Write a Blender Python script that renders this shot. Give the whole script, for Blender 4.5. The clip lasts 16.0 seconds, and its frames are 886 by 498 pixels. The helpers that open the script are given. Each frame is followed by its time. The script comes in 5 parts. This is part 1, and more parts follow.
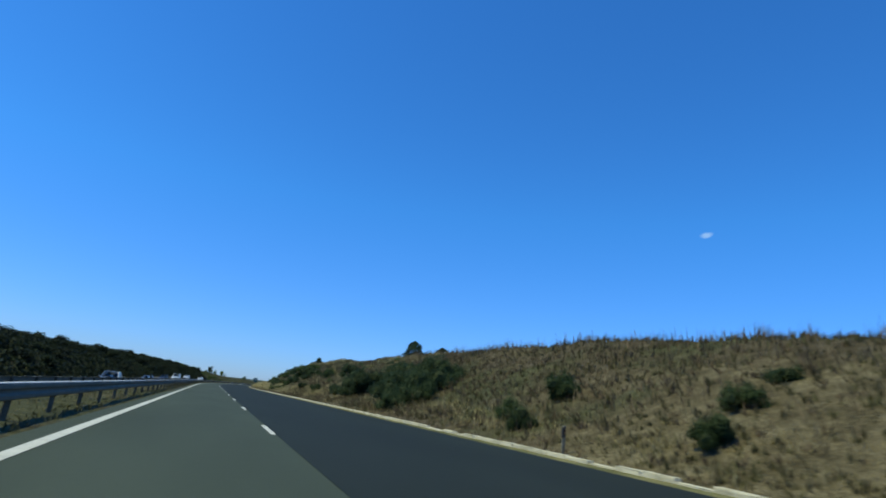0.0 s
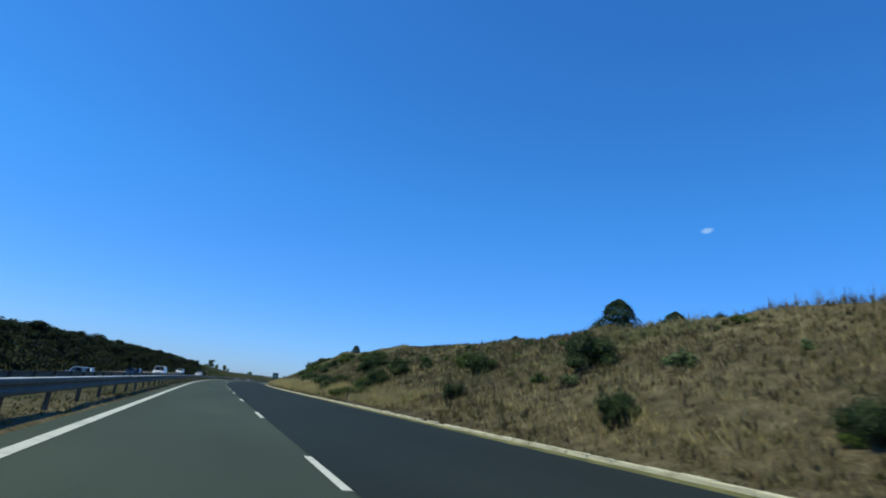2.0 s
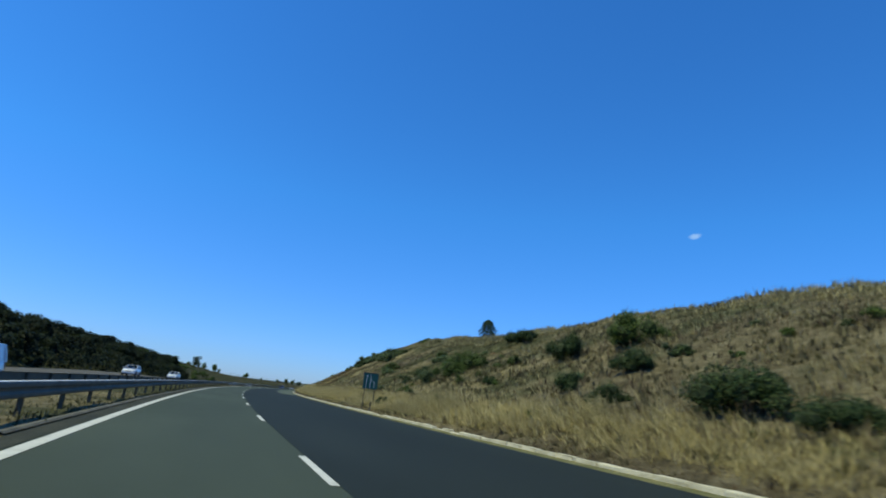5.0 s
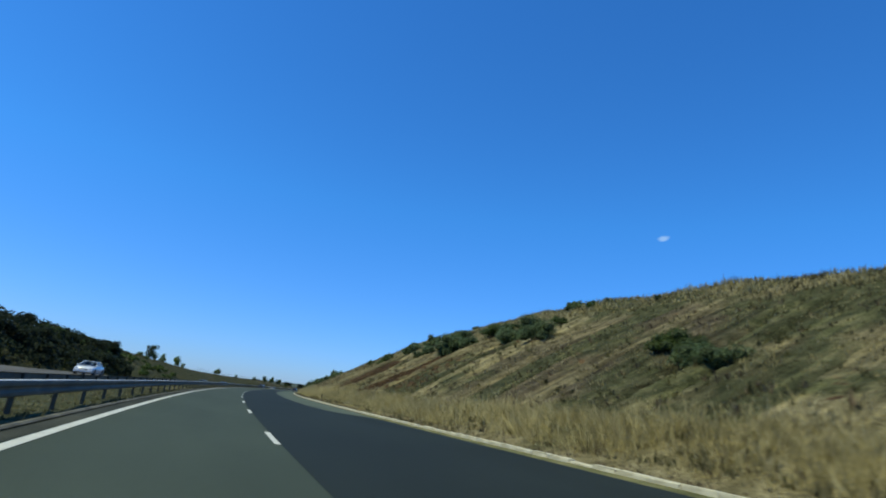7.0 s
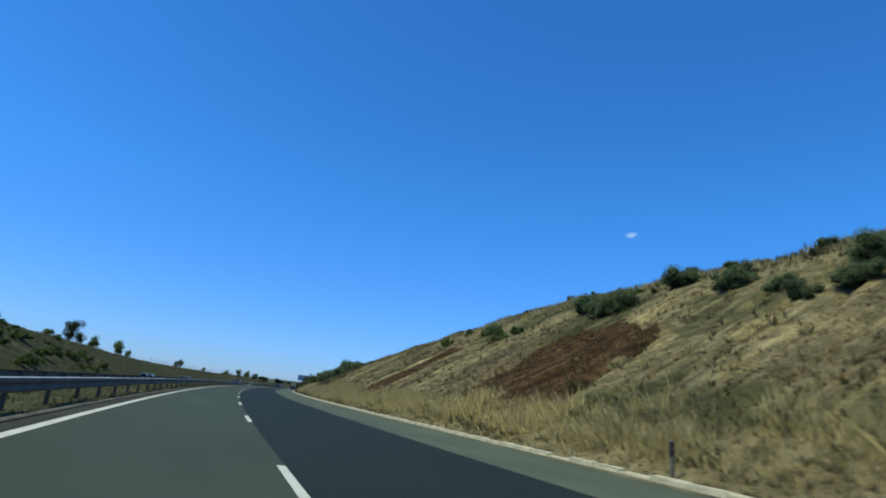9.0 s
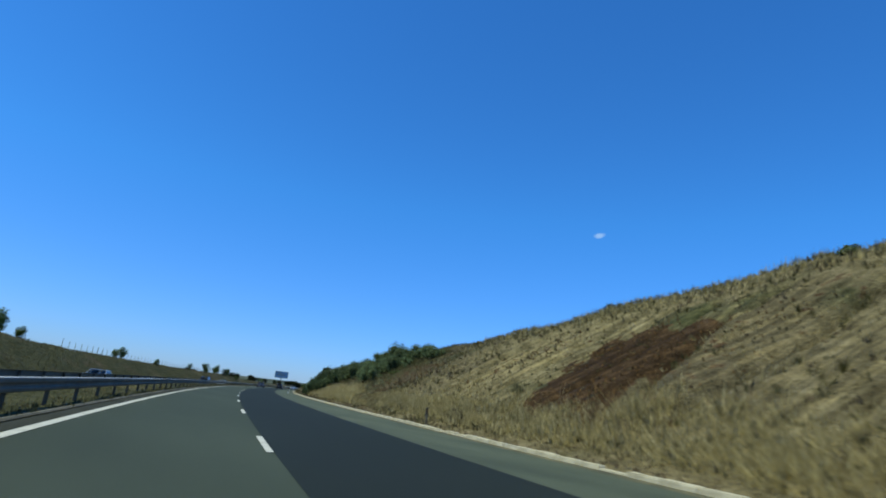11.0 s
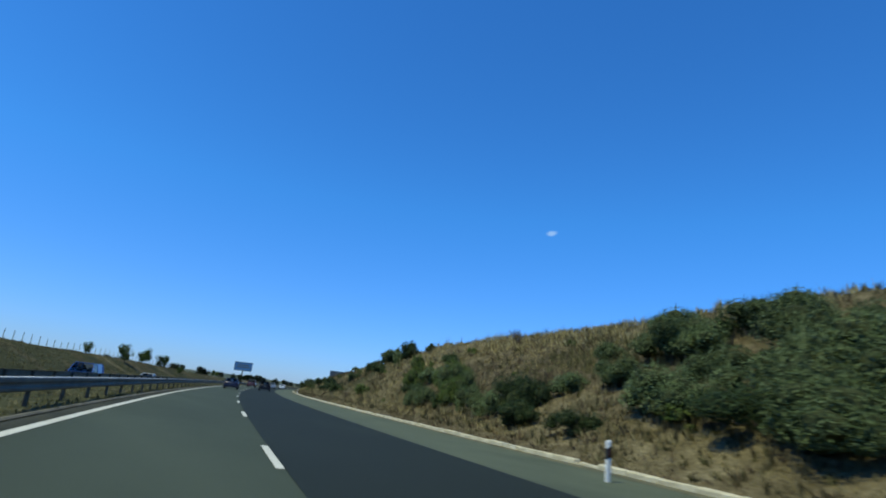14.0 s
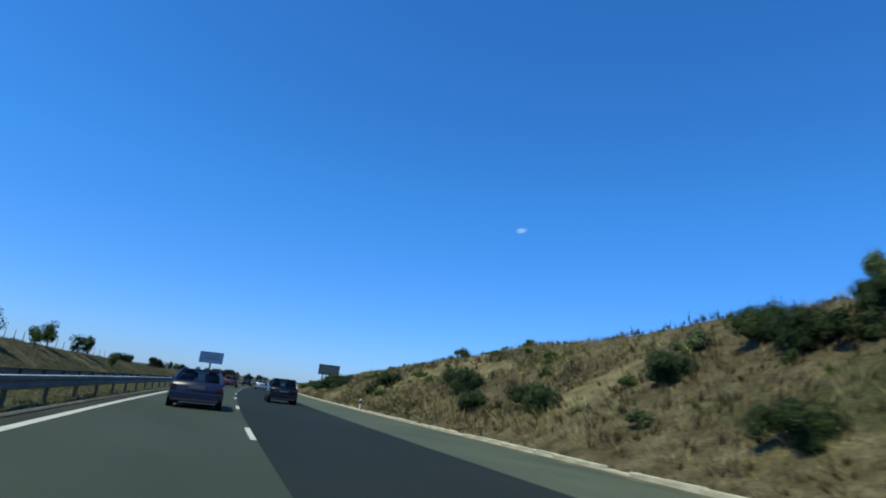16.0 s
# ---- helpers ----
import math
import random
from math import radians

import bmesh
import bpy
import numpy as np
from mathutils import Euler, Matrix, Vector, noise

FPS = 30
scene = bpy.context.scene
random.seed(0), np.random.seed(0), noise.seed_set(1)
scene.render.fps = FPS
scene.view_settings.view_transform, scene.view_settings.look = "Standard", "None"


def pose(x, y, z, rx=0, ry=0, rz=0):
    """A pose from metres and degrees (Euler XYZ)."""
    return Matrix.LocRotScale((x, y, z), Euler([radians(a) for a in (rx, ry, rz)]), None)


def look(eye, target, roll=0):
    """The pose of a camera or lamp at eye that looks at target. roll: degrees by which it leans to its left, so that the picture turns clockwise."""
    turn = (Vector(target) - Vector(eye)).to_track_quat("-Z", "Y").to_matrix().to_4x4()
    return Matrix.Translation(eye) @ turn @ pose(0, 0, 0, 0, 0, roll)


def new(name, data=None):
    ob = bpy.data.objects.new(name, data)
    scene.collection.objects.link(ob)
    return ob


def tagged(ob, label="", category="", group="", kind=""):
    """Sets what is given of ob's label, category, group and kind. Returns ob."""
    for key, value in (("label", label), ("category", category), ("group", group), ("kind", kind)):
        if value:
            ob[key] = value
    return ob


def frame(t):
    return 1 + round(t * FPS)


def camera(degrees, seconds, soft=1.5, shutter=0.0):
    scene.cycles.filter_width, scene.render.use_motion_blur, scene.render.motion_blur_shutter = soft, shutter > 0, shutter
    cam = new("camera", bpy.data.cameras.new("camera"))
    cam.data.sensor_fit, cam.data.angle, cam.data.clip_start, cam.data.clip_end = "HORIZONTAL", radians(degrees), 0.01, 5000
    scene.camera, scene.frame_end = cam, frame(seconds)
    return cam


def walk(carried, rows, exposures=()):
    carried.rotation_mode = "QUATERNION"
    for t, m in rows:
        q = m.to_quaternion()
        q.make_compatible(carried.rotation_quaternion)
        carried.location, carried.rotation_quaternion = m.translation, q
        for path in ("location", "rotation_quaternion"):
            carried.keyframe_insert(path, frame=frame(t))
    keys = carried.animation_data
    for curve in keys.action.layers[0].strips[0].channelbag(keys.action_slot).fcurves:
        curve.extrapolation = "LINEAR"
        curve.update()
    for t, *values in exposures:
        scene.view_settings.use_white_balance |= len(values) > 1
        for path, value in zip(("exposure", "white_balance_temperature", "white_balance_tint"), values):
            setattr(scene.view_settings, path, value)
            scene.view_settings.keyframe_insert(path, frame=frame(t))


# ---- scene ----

EXPO = -0.15

# ---------------------------------------------------------------- the road's line
# s: metres along the line between the two lanes, u: metres to its right
STEP = 2.0
_s = np.arange(-400.0, 2600.0 + STEP, STEP)
_k = np.interp(_s, [84, 167, 640, 800], [0, 0.0558, 0.0558, 0.0])     # degrees of right turn per metre
_turn = np.concatenate([[0], np.cumsum((_k[1:] + _k[:-1]) / 2 * STEP)])
_turn -= np.interp(0, _s, _turn)
_rad = np.radians(_turn)
_x = np.concatenate([[0], np.cumsum((np.sin(_rad[1:]) + np.sin(_rad[:-1])) / 2 * STEP)])
_y = np.concatenate([[0], np.cumsum((np.cos(_rad[1:]) + np.cos(_rad[:-1])) / 2 * STEP)])
_x -= np.interp(0, _s, _x)
_y -= np.interp(0, _s, _y)


def plan(s, u):
    """Arrays of x and y for arrays of s and u."""
    a = np.interp(s, _s, _rad)
    return np.interp(s, _s, _x) + u * np.cos(a), np.interp(s, _s, _y) - u * np.sin(a)


def turned(s):
    """Degrees by which the road has turned to the right at s."""
    return float(np.interp(s, _s, _turn))


def at(s, u, z=0.0):
    x, y = plan(s, u)
    return Vector((float(x), float(y), z))


def stand(s, u, z=0.0, spin=0.0):
    """The pose of a thing whose y axis runs along the road."""
    p = at(s, u, z)
    return pose(p.x, p.y, p.z, 0, 0, spin - turned(s))


# ---------------------------------------------------------------- camera and its way
EYE = 1.13
LENS = 76.0
AIM = (20.28, 14.79, 6.28)          # to the right of the road, up, lean
# seconds, metres along the road, metres left of the lane line, nod and lean in degrees
WAY = ((0, 0.1, 1.71, 0.4, -0.2), (0.5, 14.1, 1.71, 0.4, -0.13), (1, 28.1, 1.73, 0.31, -0.1), (1.5, 42, 1.74, 0.09, -0.15), (2, 56, 1.75, -0.06, -0.23), (2.5, 70.2, 1.75, -0.04, -0.27),
       (3, 84.1, 1.76, -0.01, -0.2), (3.5, 97.8, 1.75, 0.12, -0.22), (4.5, 125.5, 1.74, 0.3, -0.05), (5.5, 153.2, 1.71, 0.47, 0.12), (6, 167, 1.68, 0.53, 0.16), (6.5, 180.7, 1.58, 0.54, 0.17),
       (7, 194.4, 1.49, 0.52, 0.17), (7.5, 208, 1.39, 0.49, 0.12), (8, 221.7, 1.32, 0.43, 0), (8.5, 235.4, 1.22, 0.25, -0.06), (9, 248.9, 1.13, 0.27, -0.08), (9.5, 262.3, 1.1, 0.25, -0.04),
       (10, 276.1, 1.09, 0.3, 0.05), (11, 304.2, 1.13, 0.35, 0.04), (12, 332.4, 1.18, 0.4, 0.01), (12.5, 346.6, 1.2, 0.4, 0.01), (13, 361.2, 1.18, 0.31, 0.07), (13.5, 375.8, 1.15, 0.32, 0.05),
       (14, 390.2, 1.1, 0.32, 0.01), (14.5, 404.5, 1.03, 0.27, 0), (15, 418.6, 0.98, 0.15, 0.02), (15.5, 432.5, 0.96, 0.23, 0.03), (16, 446.5, 0.94, 0.22, 0.03))
cam = camera(LENS, 16.0, soft=1.9, shutter=0.12)


def standing(t):
    s, u, nod, lean = (float(np.interp(t, [row[0] for row in WAY], [row[i] for row in WAY])) for i in range(1, 5))
    pitch = radians(AIM[1] + nod)
    a = radians(turned(s) + AIM[0])
    eye = at(s, -u, EYE)
    way = Vector((math.sin(a) * math.cos(pitch), math.cos(a) * math.cos(pitch), math.sin(pitch)))
    return look(eye, eye + way, AIM[2] + lean)


walk(cam, [(i / 2, standing(i / 2)) for i in range(33)], exposures=((0, EXPO, 6500, -2), (16, EXPO, 6500, -2)))

# ---------------------------------------------------------------- sky and sun
SUN_FROM, SUN_UP = -92.0, 60.0      # degrees to the right of the first stretch of road, and over the horizon
world = bpy.data.worlds.new("sky")
scene.world = world
world.use_nodes = True
_n = world.node_tree.nodes
_sky = _n.new("ShaderNodeTexSky")
_sky.sky_type, _sky.sun_disc = "NISHITA", False
_sky.sun_elevation, _sky.sun_rotation = radians(SUN_UP), radians(SUN_FROM)
_sky.air_density, _sky.dust_density, _sky.ozone_density = 1.0, 0.2, 2.0
_hue = _n.new("ShaderNodeHueSaturation")
_hue.inputs["Saturation"].default_value = 1.1
_tint = _n.new("ShaderNodeMixRGB")
_tint.blend_type = "MULTIPLY"
_tint.inputs["Fac"].default_value = 1
_hgt = _n.new("ShaderNodeSeparateXYZ")
_grad = _n.new("ShaderNodeMapRange")
_grad.inputs["From Min"].default_value, _grad.inputs["From Max"].default_value = 0.0, 0.32
_low_high = _n.new("ShaderNodeMixRGB")
_low_high.inputs[1].default_value = (0.36, 0.53, 1.14, 1)
_low_high.inputs[2].default_value = (0.33, 0.79, 1.36, 1)
_back = _n["Background"]
_wl = world.node_tree.links
_wl.new(_sky.outputs["Color"], _hue.inputs["Color"])
_wl.new(_hue.outputs["Color"], _tint.inputs[1])
# one small white cloud, far off over the hill
_dir = _n.new("ShaderNodeTexCoord")
_wl.new(_dir.outputs["Generated"], _hgt.inputs[0])
_wl.new(_hgt.outputs["Z"], _grad.inputs["Value"])
_wl.new(_grad.outputs["Result"], _low_high.inputs["Fac"])
_wl.new(_low_high.outputs["Color"], _tint.inputs[2])
_ca, _ce = radians(46.2), radians(17.55)
_mid = Vector((math.sin(_ca) * math.cos(_ce), math.cos(_ca) * math.cos(_ce), math.sin(_ce)))
_right = Vector((math.cos(_ca), -math.sin(_ca), 0.0))
_up = _right.cross(_mid)


def _along(axis, centre, size):
    d = _n.new("ShaderNodeVectorMath")
    d.operation = "DOT_PRODUCT"
    d.inputs[1].default_value = axis
    _wl.new(_dir.outputs["Generated"], d.inputs[0])
    q = _n.new("ShaderNodeMath")
    q.operation = "DIVIDE"
    q.inputs[1].default_value = size
    _wl.new(d.outputs["Value"], q.inputs[0])
    r = _n.new("ShaderNodeMath")
    r.operation = "MULTIPLY"
    _wl.new(q.outputs[0], r.inputs[0])
    _wl.new(q.outputs[0], r.inputs[1])
    return r.outputs[0], d.outputs["Value"]


_far, _ = _along((_right * 0.97 + _up * 0.2), 0, 0.0105)
_high, _ = _along((_up * 0.97 - _right * 0.2), 0, 0.0046)
_front = _n.new("ShaderNodeVectorMath")
_front.operation = "DOT_PRODUCT"
_front.inputs[1].default_value = _mid
_wl.new(_dir.outputs["Generated"], _front.inputs[0])
_ahead = _n.new("ShaderNodeMath")
_ahead.operation = "GREATER_THAN"
_ahead.inputs[1].default_value = 0.5
_wl.new(_front.outputs["Value"], _ahead.inputs[0])
_sum = _n.new("ShaderNodeMath")
_wl.new(_far, _sum.inputs[0])
_wl.new(_high, _sum.inputs[1])
_puff = _n.new("ShaderNodeTexNoise")
_puff.inputs["Scale"].default_value = 140
_wl.new(_dir.outputs["Generated"], _puff.inputs["Vector"])
_edge = _n.new("ShaderNodeMath")
_wl.new(_sum.outputs[0], _edge.inputs[0])
_wl.new(_puff.outputs["Fac"], _edge.inputs[1])
_soft = _n.new("ShaderNodeMapRange")
_soft.inputs["From Min"].default_value, _soft.inputs["From Max"].default_value = 1.7, 0.6
_soft.inputs["To Max"].default_value = 0.36
_wl.new(_edge.outputs[0], _soft.inputs["Value"])
_amount = _n.new("ShaderNodeMath")
_amount.operation = "MULTIPLY"
_wl.new(_soft.outputs["Result"], _amount.inputs[0])
_wl.new(_ahead.outputs[0], _amount.inputs[1])
_cloud = _n.new("ShaderNodeMixRGB")
_cloud.inputs[2].default_value = (5.0, 6.2, 7.4, 1)
_wl.new(_amount.outputs[0], _cloud.inputs["Fac"])
_wl.new(_tint.outputs["Color"], _cloud.inputs[1])
_wl.new(_cloud.outputs["Color"], _back.inputs["Color"])
_back.inputs["Strength"].default_value = 0.16
_sun = bpy.data.lights.new("sun", "SUN")
_sun.energy, _sun.angle, _sun.color = 4.4, radians(0.53), (1.0, 0.92, 0.60)
sun = new("sun", _sun)
_a, _e = radians(SUN_FROM), radians(SUN_UP)
_d = Vector((math.sin(_a) * math.cos(_e), math.cos(_a) * math.cos(_e), math.sin(_e)))
sun.matrix_world = look(_d * 100, (0, 0, 0))


# ---------------------------------------------------------------- materials
def mat(name, rough=0.8, metal=0.0, spec=0.4):
    m = bpy.data.materials.new(name)
    m.use_nodes = True
    b = m.node_tree.nodes["Principled BSDF"]
    b.inputs["Roughness"].default_value = rough
    b.inputs["Metallic"].default_value = metal
    b.inputs["Specular IOR Level"].default_value = spec
    return m, m.node_tree.nodes, m.node_tree.links, b


def ramp(nodes, stops):
    r = nodes.new("ShaderNodeValToRGB")
    e = r.color_ramp.elements
    while len(e) < len(stops):
        e.new(0.5)
    for el, (p, c) in zip(e, stops):
        el.position, el.color = p, (*c, 1)
    return r


def noisy(name, stops, scale=3.0, detail=6.0, rough=0.85, bump=0.3, fine=40.0, fine_amount=0.35, stretch=(1, 1, 1), metal=0.0, spec=0.35):
    """A surface of two scales of noise: broad patches through a ramp, and grain over them with relief."""
    m, n, l, b = mat(name, rough, metal, spec)
    co = n.new("ShaderNodeTexCoord")
    mp = n.new("ShaderNodeMapping")
    mp.inputs["Scale"].default_value = stretch
    l.new(co.outputs["Object"], mp.inputs["Vector"])
    a = n.new("ShaderNodeTexNoise")
    a.inputs["Scale"].default_value, a.inputs["Detail"].default_value = scale, detail
    g = n.new("ShaderNodeTexNoise")
    g.inputs["Scale"].default_value, g.inputs["Detail"].default_value = fine, 4
    l.new(mp.outputs["Vector"], a.inputs["Vector"])
    l.new(co.outputs["Object"], g.inputs["Vector"])
    r = ramp(n, stops)
    l.new(a.outputs["Fac"], r.inputs["Fac"])
    h = ramp(n, ((0.3, (1 - fine_amount,) * 3), (0.7, (1 + fine_amount,) * 3)))
    l.new(g.outputs["Fac"], h.inputs["Fac"])
    x = n.new("ShaderNodeMixRGB")
    x.blend_type = "MULTIPLY"
    x.inputs["Fac"].default_value = 1
    l.new(r.outputs["Color"], x.inputs[1])
    l.new(h.outputs["Color"], x.inputs[2])
    l.new(x.outputs["Color"], b.inputs["Base Color"])
    bp = n.new("ShaderNodeBump")
    bp.inputs["Strength"].default_value, bp.inputs["Distance"].default_value = bump, 0.02
    l.new(g.outputs["Fac"], bp.inputs["Height"])
    l.new(bp.outputs["Normal"], b.inputs["Normal"])
    return m


def leafy(name, dark, mid, light, rough=0.6, glow=0.25, up=0.35):
    """Leaves or blades: each its own shade, some light passing through."""
    m, n, l, b = mat(name, rough, 0, 0.08)
    g = n.new("ShaderNodeNewGeometry")
    o = n.new("ShaderNodeObjectInfo")
    r = ramp(n, ((0.0, dark), (0.55, mid), (1.0, light)))
    l.new(g.outputs["Random Per Island"], r.inputs["Fac"])
    v = n.new("ShaderNodeHueSaturation")
    k = n.new("ShaderNodeMapRange")
    k.inputs["To Min"].default_value, k.inputs["To Max"].default_value = 0.75, 1.25
    l.new(o.outputs["Random"], k.inputs["Value"])
    l.new(k.outputs["Result"], v.inputs["Value"])
    l.new(r.outputs["Color"], v.inputs["Color"])
    l.new(v.outputs["Color"], b.inputs["Base Color"])
    # shading normals are tilted upwards, so plants take light like the sward they stand in
    lean = n.new("ShaderNodeMixRGB")
    lean.inputs["Fac"].default_value = up
    lean.inputs[2].default_value = (0, 0, 1, 1)
    l.new(g.outputs["Normal"], lean.inputs[1])
    unit = n.new("ShaderNodeVectorMath")
    unit.operation = "NORMALIZE"
    l.new(lean.outputs["Color"], unit.inputs[0])
    l.new(unit.outputs["Vector"], b.inputs["Normal"])
    t = n.new("ShaderNodeBsdfTranslucent")
    l.new(v.outputs["Color"], t.inputs["Color"])
    x = n.new("ShaderNodeMixShader")
    x.inputs["Fac"].default_value = glow
    l.new(b.outputs["BSDF"], x.inputs[1])
    l.new(t.outputs["BSDF"], x.inputs[2])
    l.new(x.outputs["Shader"], n["Material Output"].inputs["Surface"])
    return m


def plain(name, colour, rough=0.5, metal=0.0, spec=0.5, coat=0.0):
    """A made surface with faint dirt and scratches in its gloss."""
    m, n, l, b = mat(name, rough, metal, spec)
    co = n.new("ShaderNodeTexCoord")
    a = n.new("ShaderNodeTexNoise")
    a.inputs["Scale"].default_value, a.inputs["Detail"].default_value = 6, 6
    l.new(co.outputs["Object"], a.inputs["Vector"])
    r = ramp(n, ((0.3, tuple(c * 0.82 for c in colour)), (0.7, colour)))
    l.new(a.outputs["Fac"], r.inputs["Fac"])
    l.new(r.outputs["Color"], b.inputs["Base Color"])
    k = n.new("ShaderNodeMapRange")
    k.inputs["To Min"].default_value, k.inputs["To Max"].default_value = max(rough - 0.06, 0.02), rough + 0.1
    l.new(a.outputs["Fac"], k.inputs["Value"])
    l.new(k.outputs["Result"], b.inputs["Roughness"])
    b.inputs["Coat Weight"].default_value = coat
    return m


M_OLD = noisy("old_asphalt", ((0.3, (0.038, 0.048, 0.032)), (0.55, (0.047, 0.059, 0.040)), (0.75, (0.057, 0.070, 0.048))), 0.35, 8, 0.9, 0.25, 60, 0.2, (1, 0.25, 1), spec=0.2)
M_NEW = noisy("new_asphalt", ((0.3, (0.014, 0.0185, 0.0145)), (0.6, (0.018, 0.0235, 0.019)), (0.8, (0.024, 0.030, 0.024))), 0.3, 8, 0.85, 0.3, 70, 0.25, (1, 0.3, 1), spec=0.15)
M_SIDE = noisy("shoulder_asphalt", ((0.3, (0.052, 0.064, 0.038)), (0.55, (0.076, 0.090, 0.054)), (0.8, (0.105, 0.116, 0.070))), 0.5, 8, 0.9, 0.3, 50, 0.2, (1, 0.4, 1))
M_GREY = noisy("bleached_asphalt", ((0.3, (0.070, 0.066, 0.058)), (0.55, (0.095, 0.090, 0.079)), (0.8, (0.125, 0.118, 0.102))), 0.5, 8, 0.9, 0.3, 50, 0.2, (1, 0.4, 1), spec=0.2)
M_PAINT = noisy("road_paint", ((0.2, (0.38, 0.36, 0.30)), (0.45, (0.53, 0.515, 0.43)), (0.8, (0.60, 0.585, 0.50))), 2.5, 8, 0.6, 0.2, 30, 0.12)
M_KERB = noisy("kerb_concrete", ((0.25, (0.30, 0.27, 0.18)), (0.5, (0.50, 0.455, 0.32)), (0.8, (0.60, 0.555, 0.41))), 1.2, 8, 0.9, 0.5, 25, 0.2)
M_GUTTER = noisy("old_concrete", ((0.25, (0.07, 0.066, 0.048)), (0.5, (0.125, 0.116, 0.083)), (0.8, (0.21, 0.19, 0.135))), 1.0, 8, 0.9, 0.5, 25, 0.2)
M_DIRT = noisy("gravel_dirt", ((0.25, (0.05, 0.05, 0.028)), (0.5, (0.095, 0.09, 0.05)), (0.8, (0.17, 0.155, 0.085))), 0.8, 9, 0.95, 0.8, 18, 0.4)
M_STEEL = noisy("galvanised_steel", ((0.3, (0.105, 0.10, 0.078)), (0.6, (0.145, 0.138, 0.108)), (0.8, (0.19, 0.18, 0.14))), 1.5, 7, 0.7, 0.1, 30, 0.1, metal=0.0, spec=0.2)
# lighter copy of the rail steel, sunlight put into its colour
M_STEEL_SUNLIT = noisy("bright_zinc", ((0.3, (0.40, 0.40, 0.37)), (0.6, (0.55, 0.55, 0.51)), (0.8, (0.66, 0.66, 0.62))), 1.5, 7, 0.5, 0.1, 30, 0.1, spec=0.4)
M_FRINGE = noisy("weedy_verge", ((0.25, (0.07, 0.07, 0.03)), (0.5, (0.13, 0.125, 0.055)), (0.8, (0.20, 0.18, 0.085))), 0.9, 9, 0.95, 0.6, 18, 0.4, spec=0.05)
M_SILT = noisy("road_edge_silt", ((0.25, (0.026, 0.028, 0.021)), (0.5, (0.042, 0.044, 0.033)), (0.8, (0.066, 0.066, 0.048))), 0.9, 9, 0.95, 0.5, 25, 0.3, (1, 0.4, 1), spec=0.1)
M_POST = noisy("weathered_steel", ((0.3, (0.07, 0.065, 0.048)), (0.7, (0.14, 0.13, 0.10))), 2.0, 7, 0.65, 0.1, 30, 0.15, metal=0.2)
M_BARK = noisy("bark", ((0.3, (0.06, 0.045, 0.03)), (0.7, (0.16, 0.12, 0.085))), 6, 8, 0.95, 0.9, 30, 0.4, (1, 1, 0.2))
# dark green that paints the shade inside the bushes
M_INNER_SHADE = noisy("inner_twigs", ((0.3, (0.026, 0.034, 0.015)), (0.7, (0.054, 0.064, 0.030))), 9, 8, 0.95, 0.8, 40, 0.5, spec=0.05)
M_RUBBER = plain("rubber", (0.02, 0.02, 0.022), 0.75, 0, 0.3)
M_RIM = plain("alloy", (0.5, 0.5, 0.52), 0.35, 0.9)
M_GLASS = plain("car_glass", (0.40, 0.46, 0.48), 0.04, 0, 0.3, 0.35)
_g = M_GLASS.node_tree.nodes["Principled BSDF"]
_g.inputs["Transmission Weight"].default_value, _g.inputs["IOR"].default_value = 1.0, 1.08
M_TRIM = plain("black_plastic", (0.022, 0.022, 0.024), 0.5)
M_RED = plain("red_lens", (0.045, 0.008, 0.012), 0.08, 0, 0.6, 0.8)
M_LAMP = plain("clear_lens", (0.75, 0.77, 0.8), 0.12, 0.2, 0.8, 0.5)
# plate darkened in its colour for the shade at the car's rear
M_PLATE = plain("plate_white", (0.10, 0.105, 0.12), 0.45)
M_WHITE = plain("white_enamel", (0.74, 0.75, 0.74), 0.5)
M_DUSTY = noisy("dusty_plastic", ((0.3, (0.10, 0.09, 0.06)), (0.7, (0.20, 0.18, 0.13))), 8, 6, 0.7, 0.1, 40, 0.2)
M_BLACK = plain("black_band", (0.02, 0.02, 0.02), 0.5)
M_SIGN = plain("sign_blue_green", (0.006, 0.072, 0.062), 0.45)
M_BOARD = plain("billboard_blue", (0.05, 0.16, 0.34), 0.5)
M_BOARD_DARK = plain("billboard_back", (0.05, 0.075, 0.1), 0.6)

G_DRY = leafy("dry_grass", (0.0431, 0.0392, 0.0206), (0.0964, 0.0867, 0.0444), (0.2032, 0.1878, 0.1086), 0.7, 0.3, 0.7)
G_TALL = leafy("tall_dry_grass", (0.1746, 0.1511, 0.0712), (0.3145, 0.2748, 0.1414), (0.4555, 0.4119, 0.2423), 0.7, 0.5, 0.75)
G_GREEN = leafy("olive_grass", (0.0412, 0.0435, 0.0173), (0.0686, 0.0699, 0.0302), (0.1166, 0.112, 0.054), 0.7, 0.3, 0.7)
G_RUST = leafy("rust_weeds", (0.0262, 0.0158, 0.0068), (0.0638, 0.0363, 0.015), (0.1275, 0.0788, 0.0338), 0.8, 0.2, 0.6)
G_STEM = leafy("dead_stems", (0.0425, 0.0313, 0.0194), (0.09, 0.0673, 0.0418), (0.1812, 0.1392, 0.0867), 0.8, 0.25, 0.5)
L_DARK = leafy("dark_leaves", (0.0137, 0.0261, 0.0092), (0.032, 0.0534, 0.0183), (0.0629, 0.0889, 0.032), 0.55, 0.2, 0.45)
L_GREEN = leafy("green_leaves", (0.0311, 0.0527, 0.0109), (0.0667, 0.102, 0.0243), (0.1228, 0.1624, 0.0461), 0.55, 0.3, 0.5)
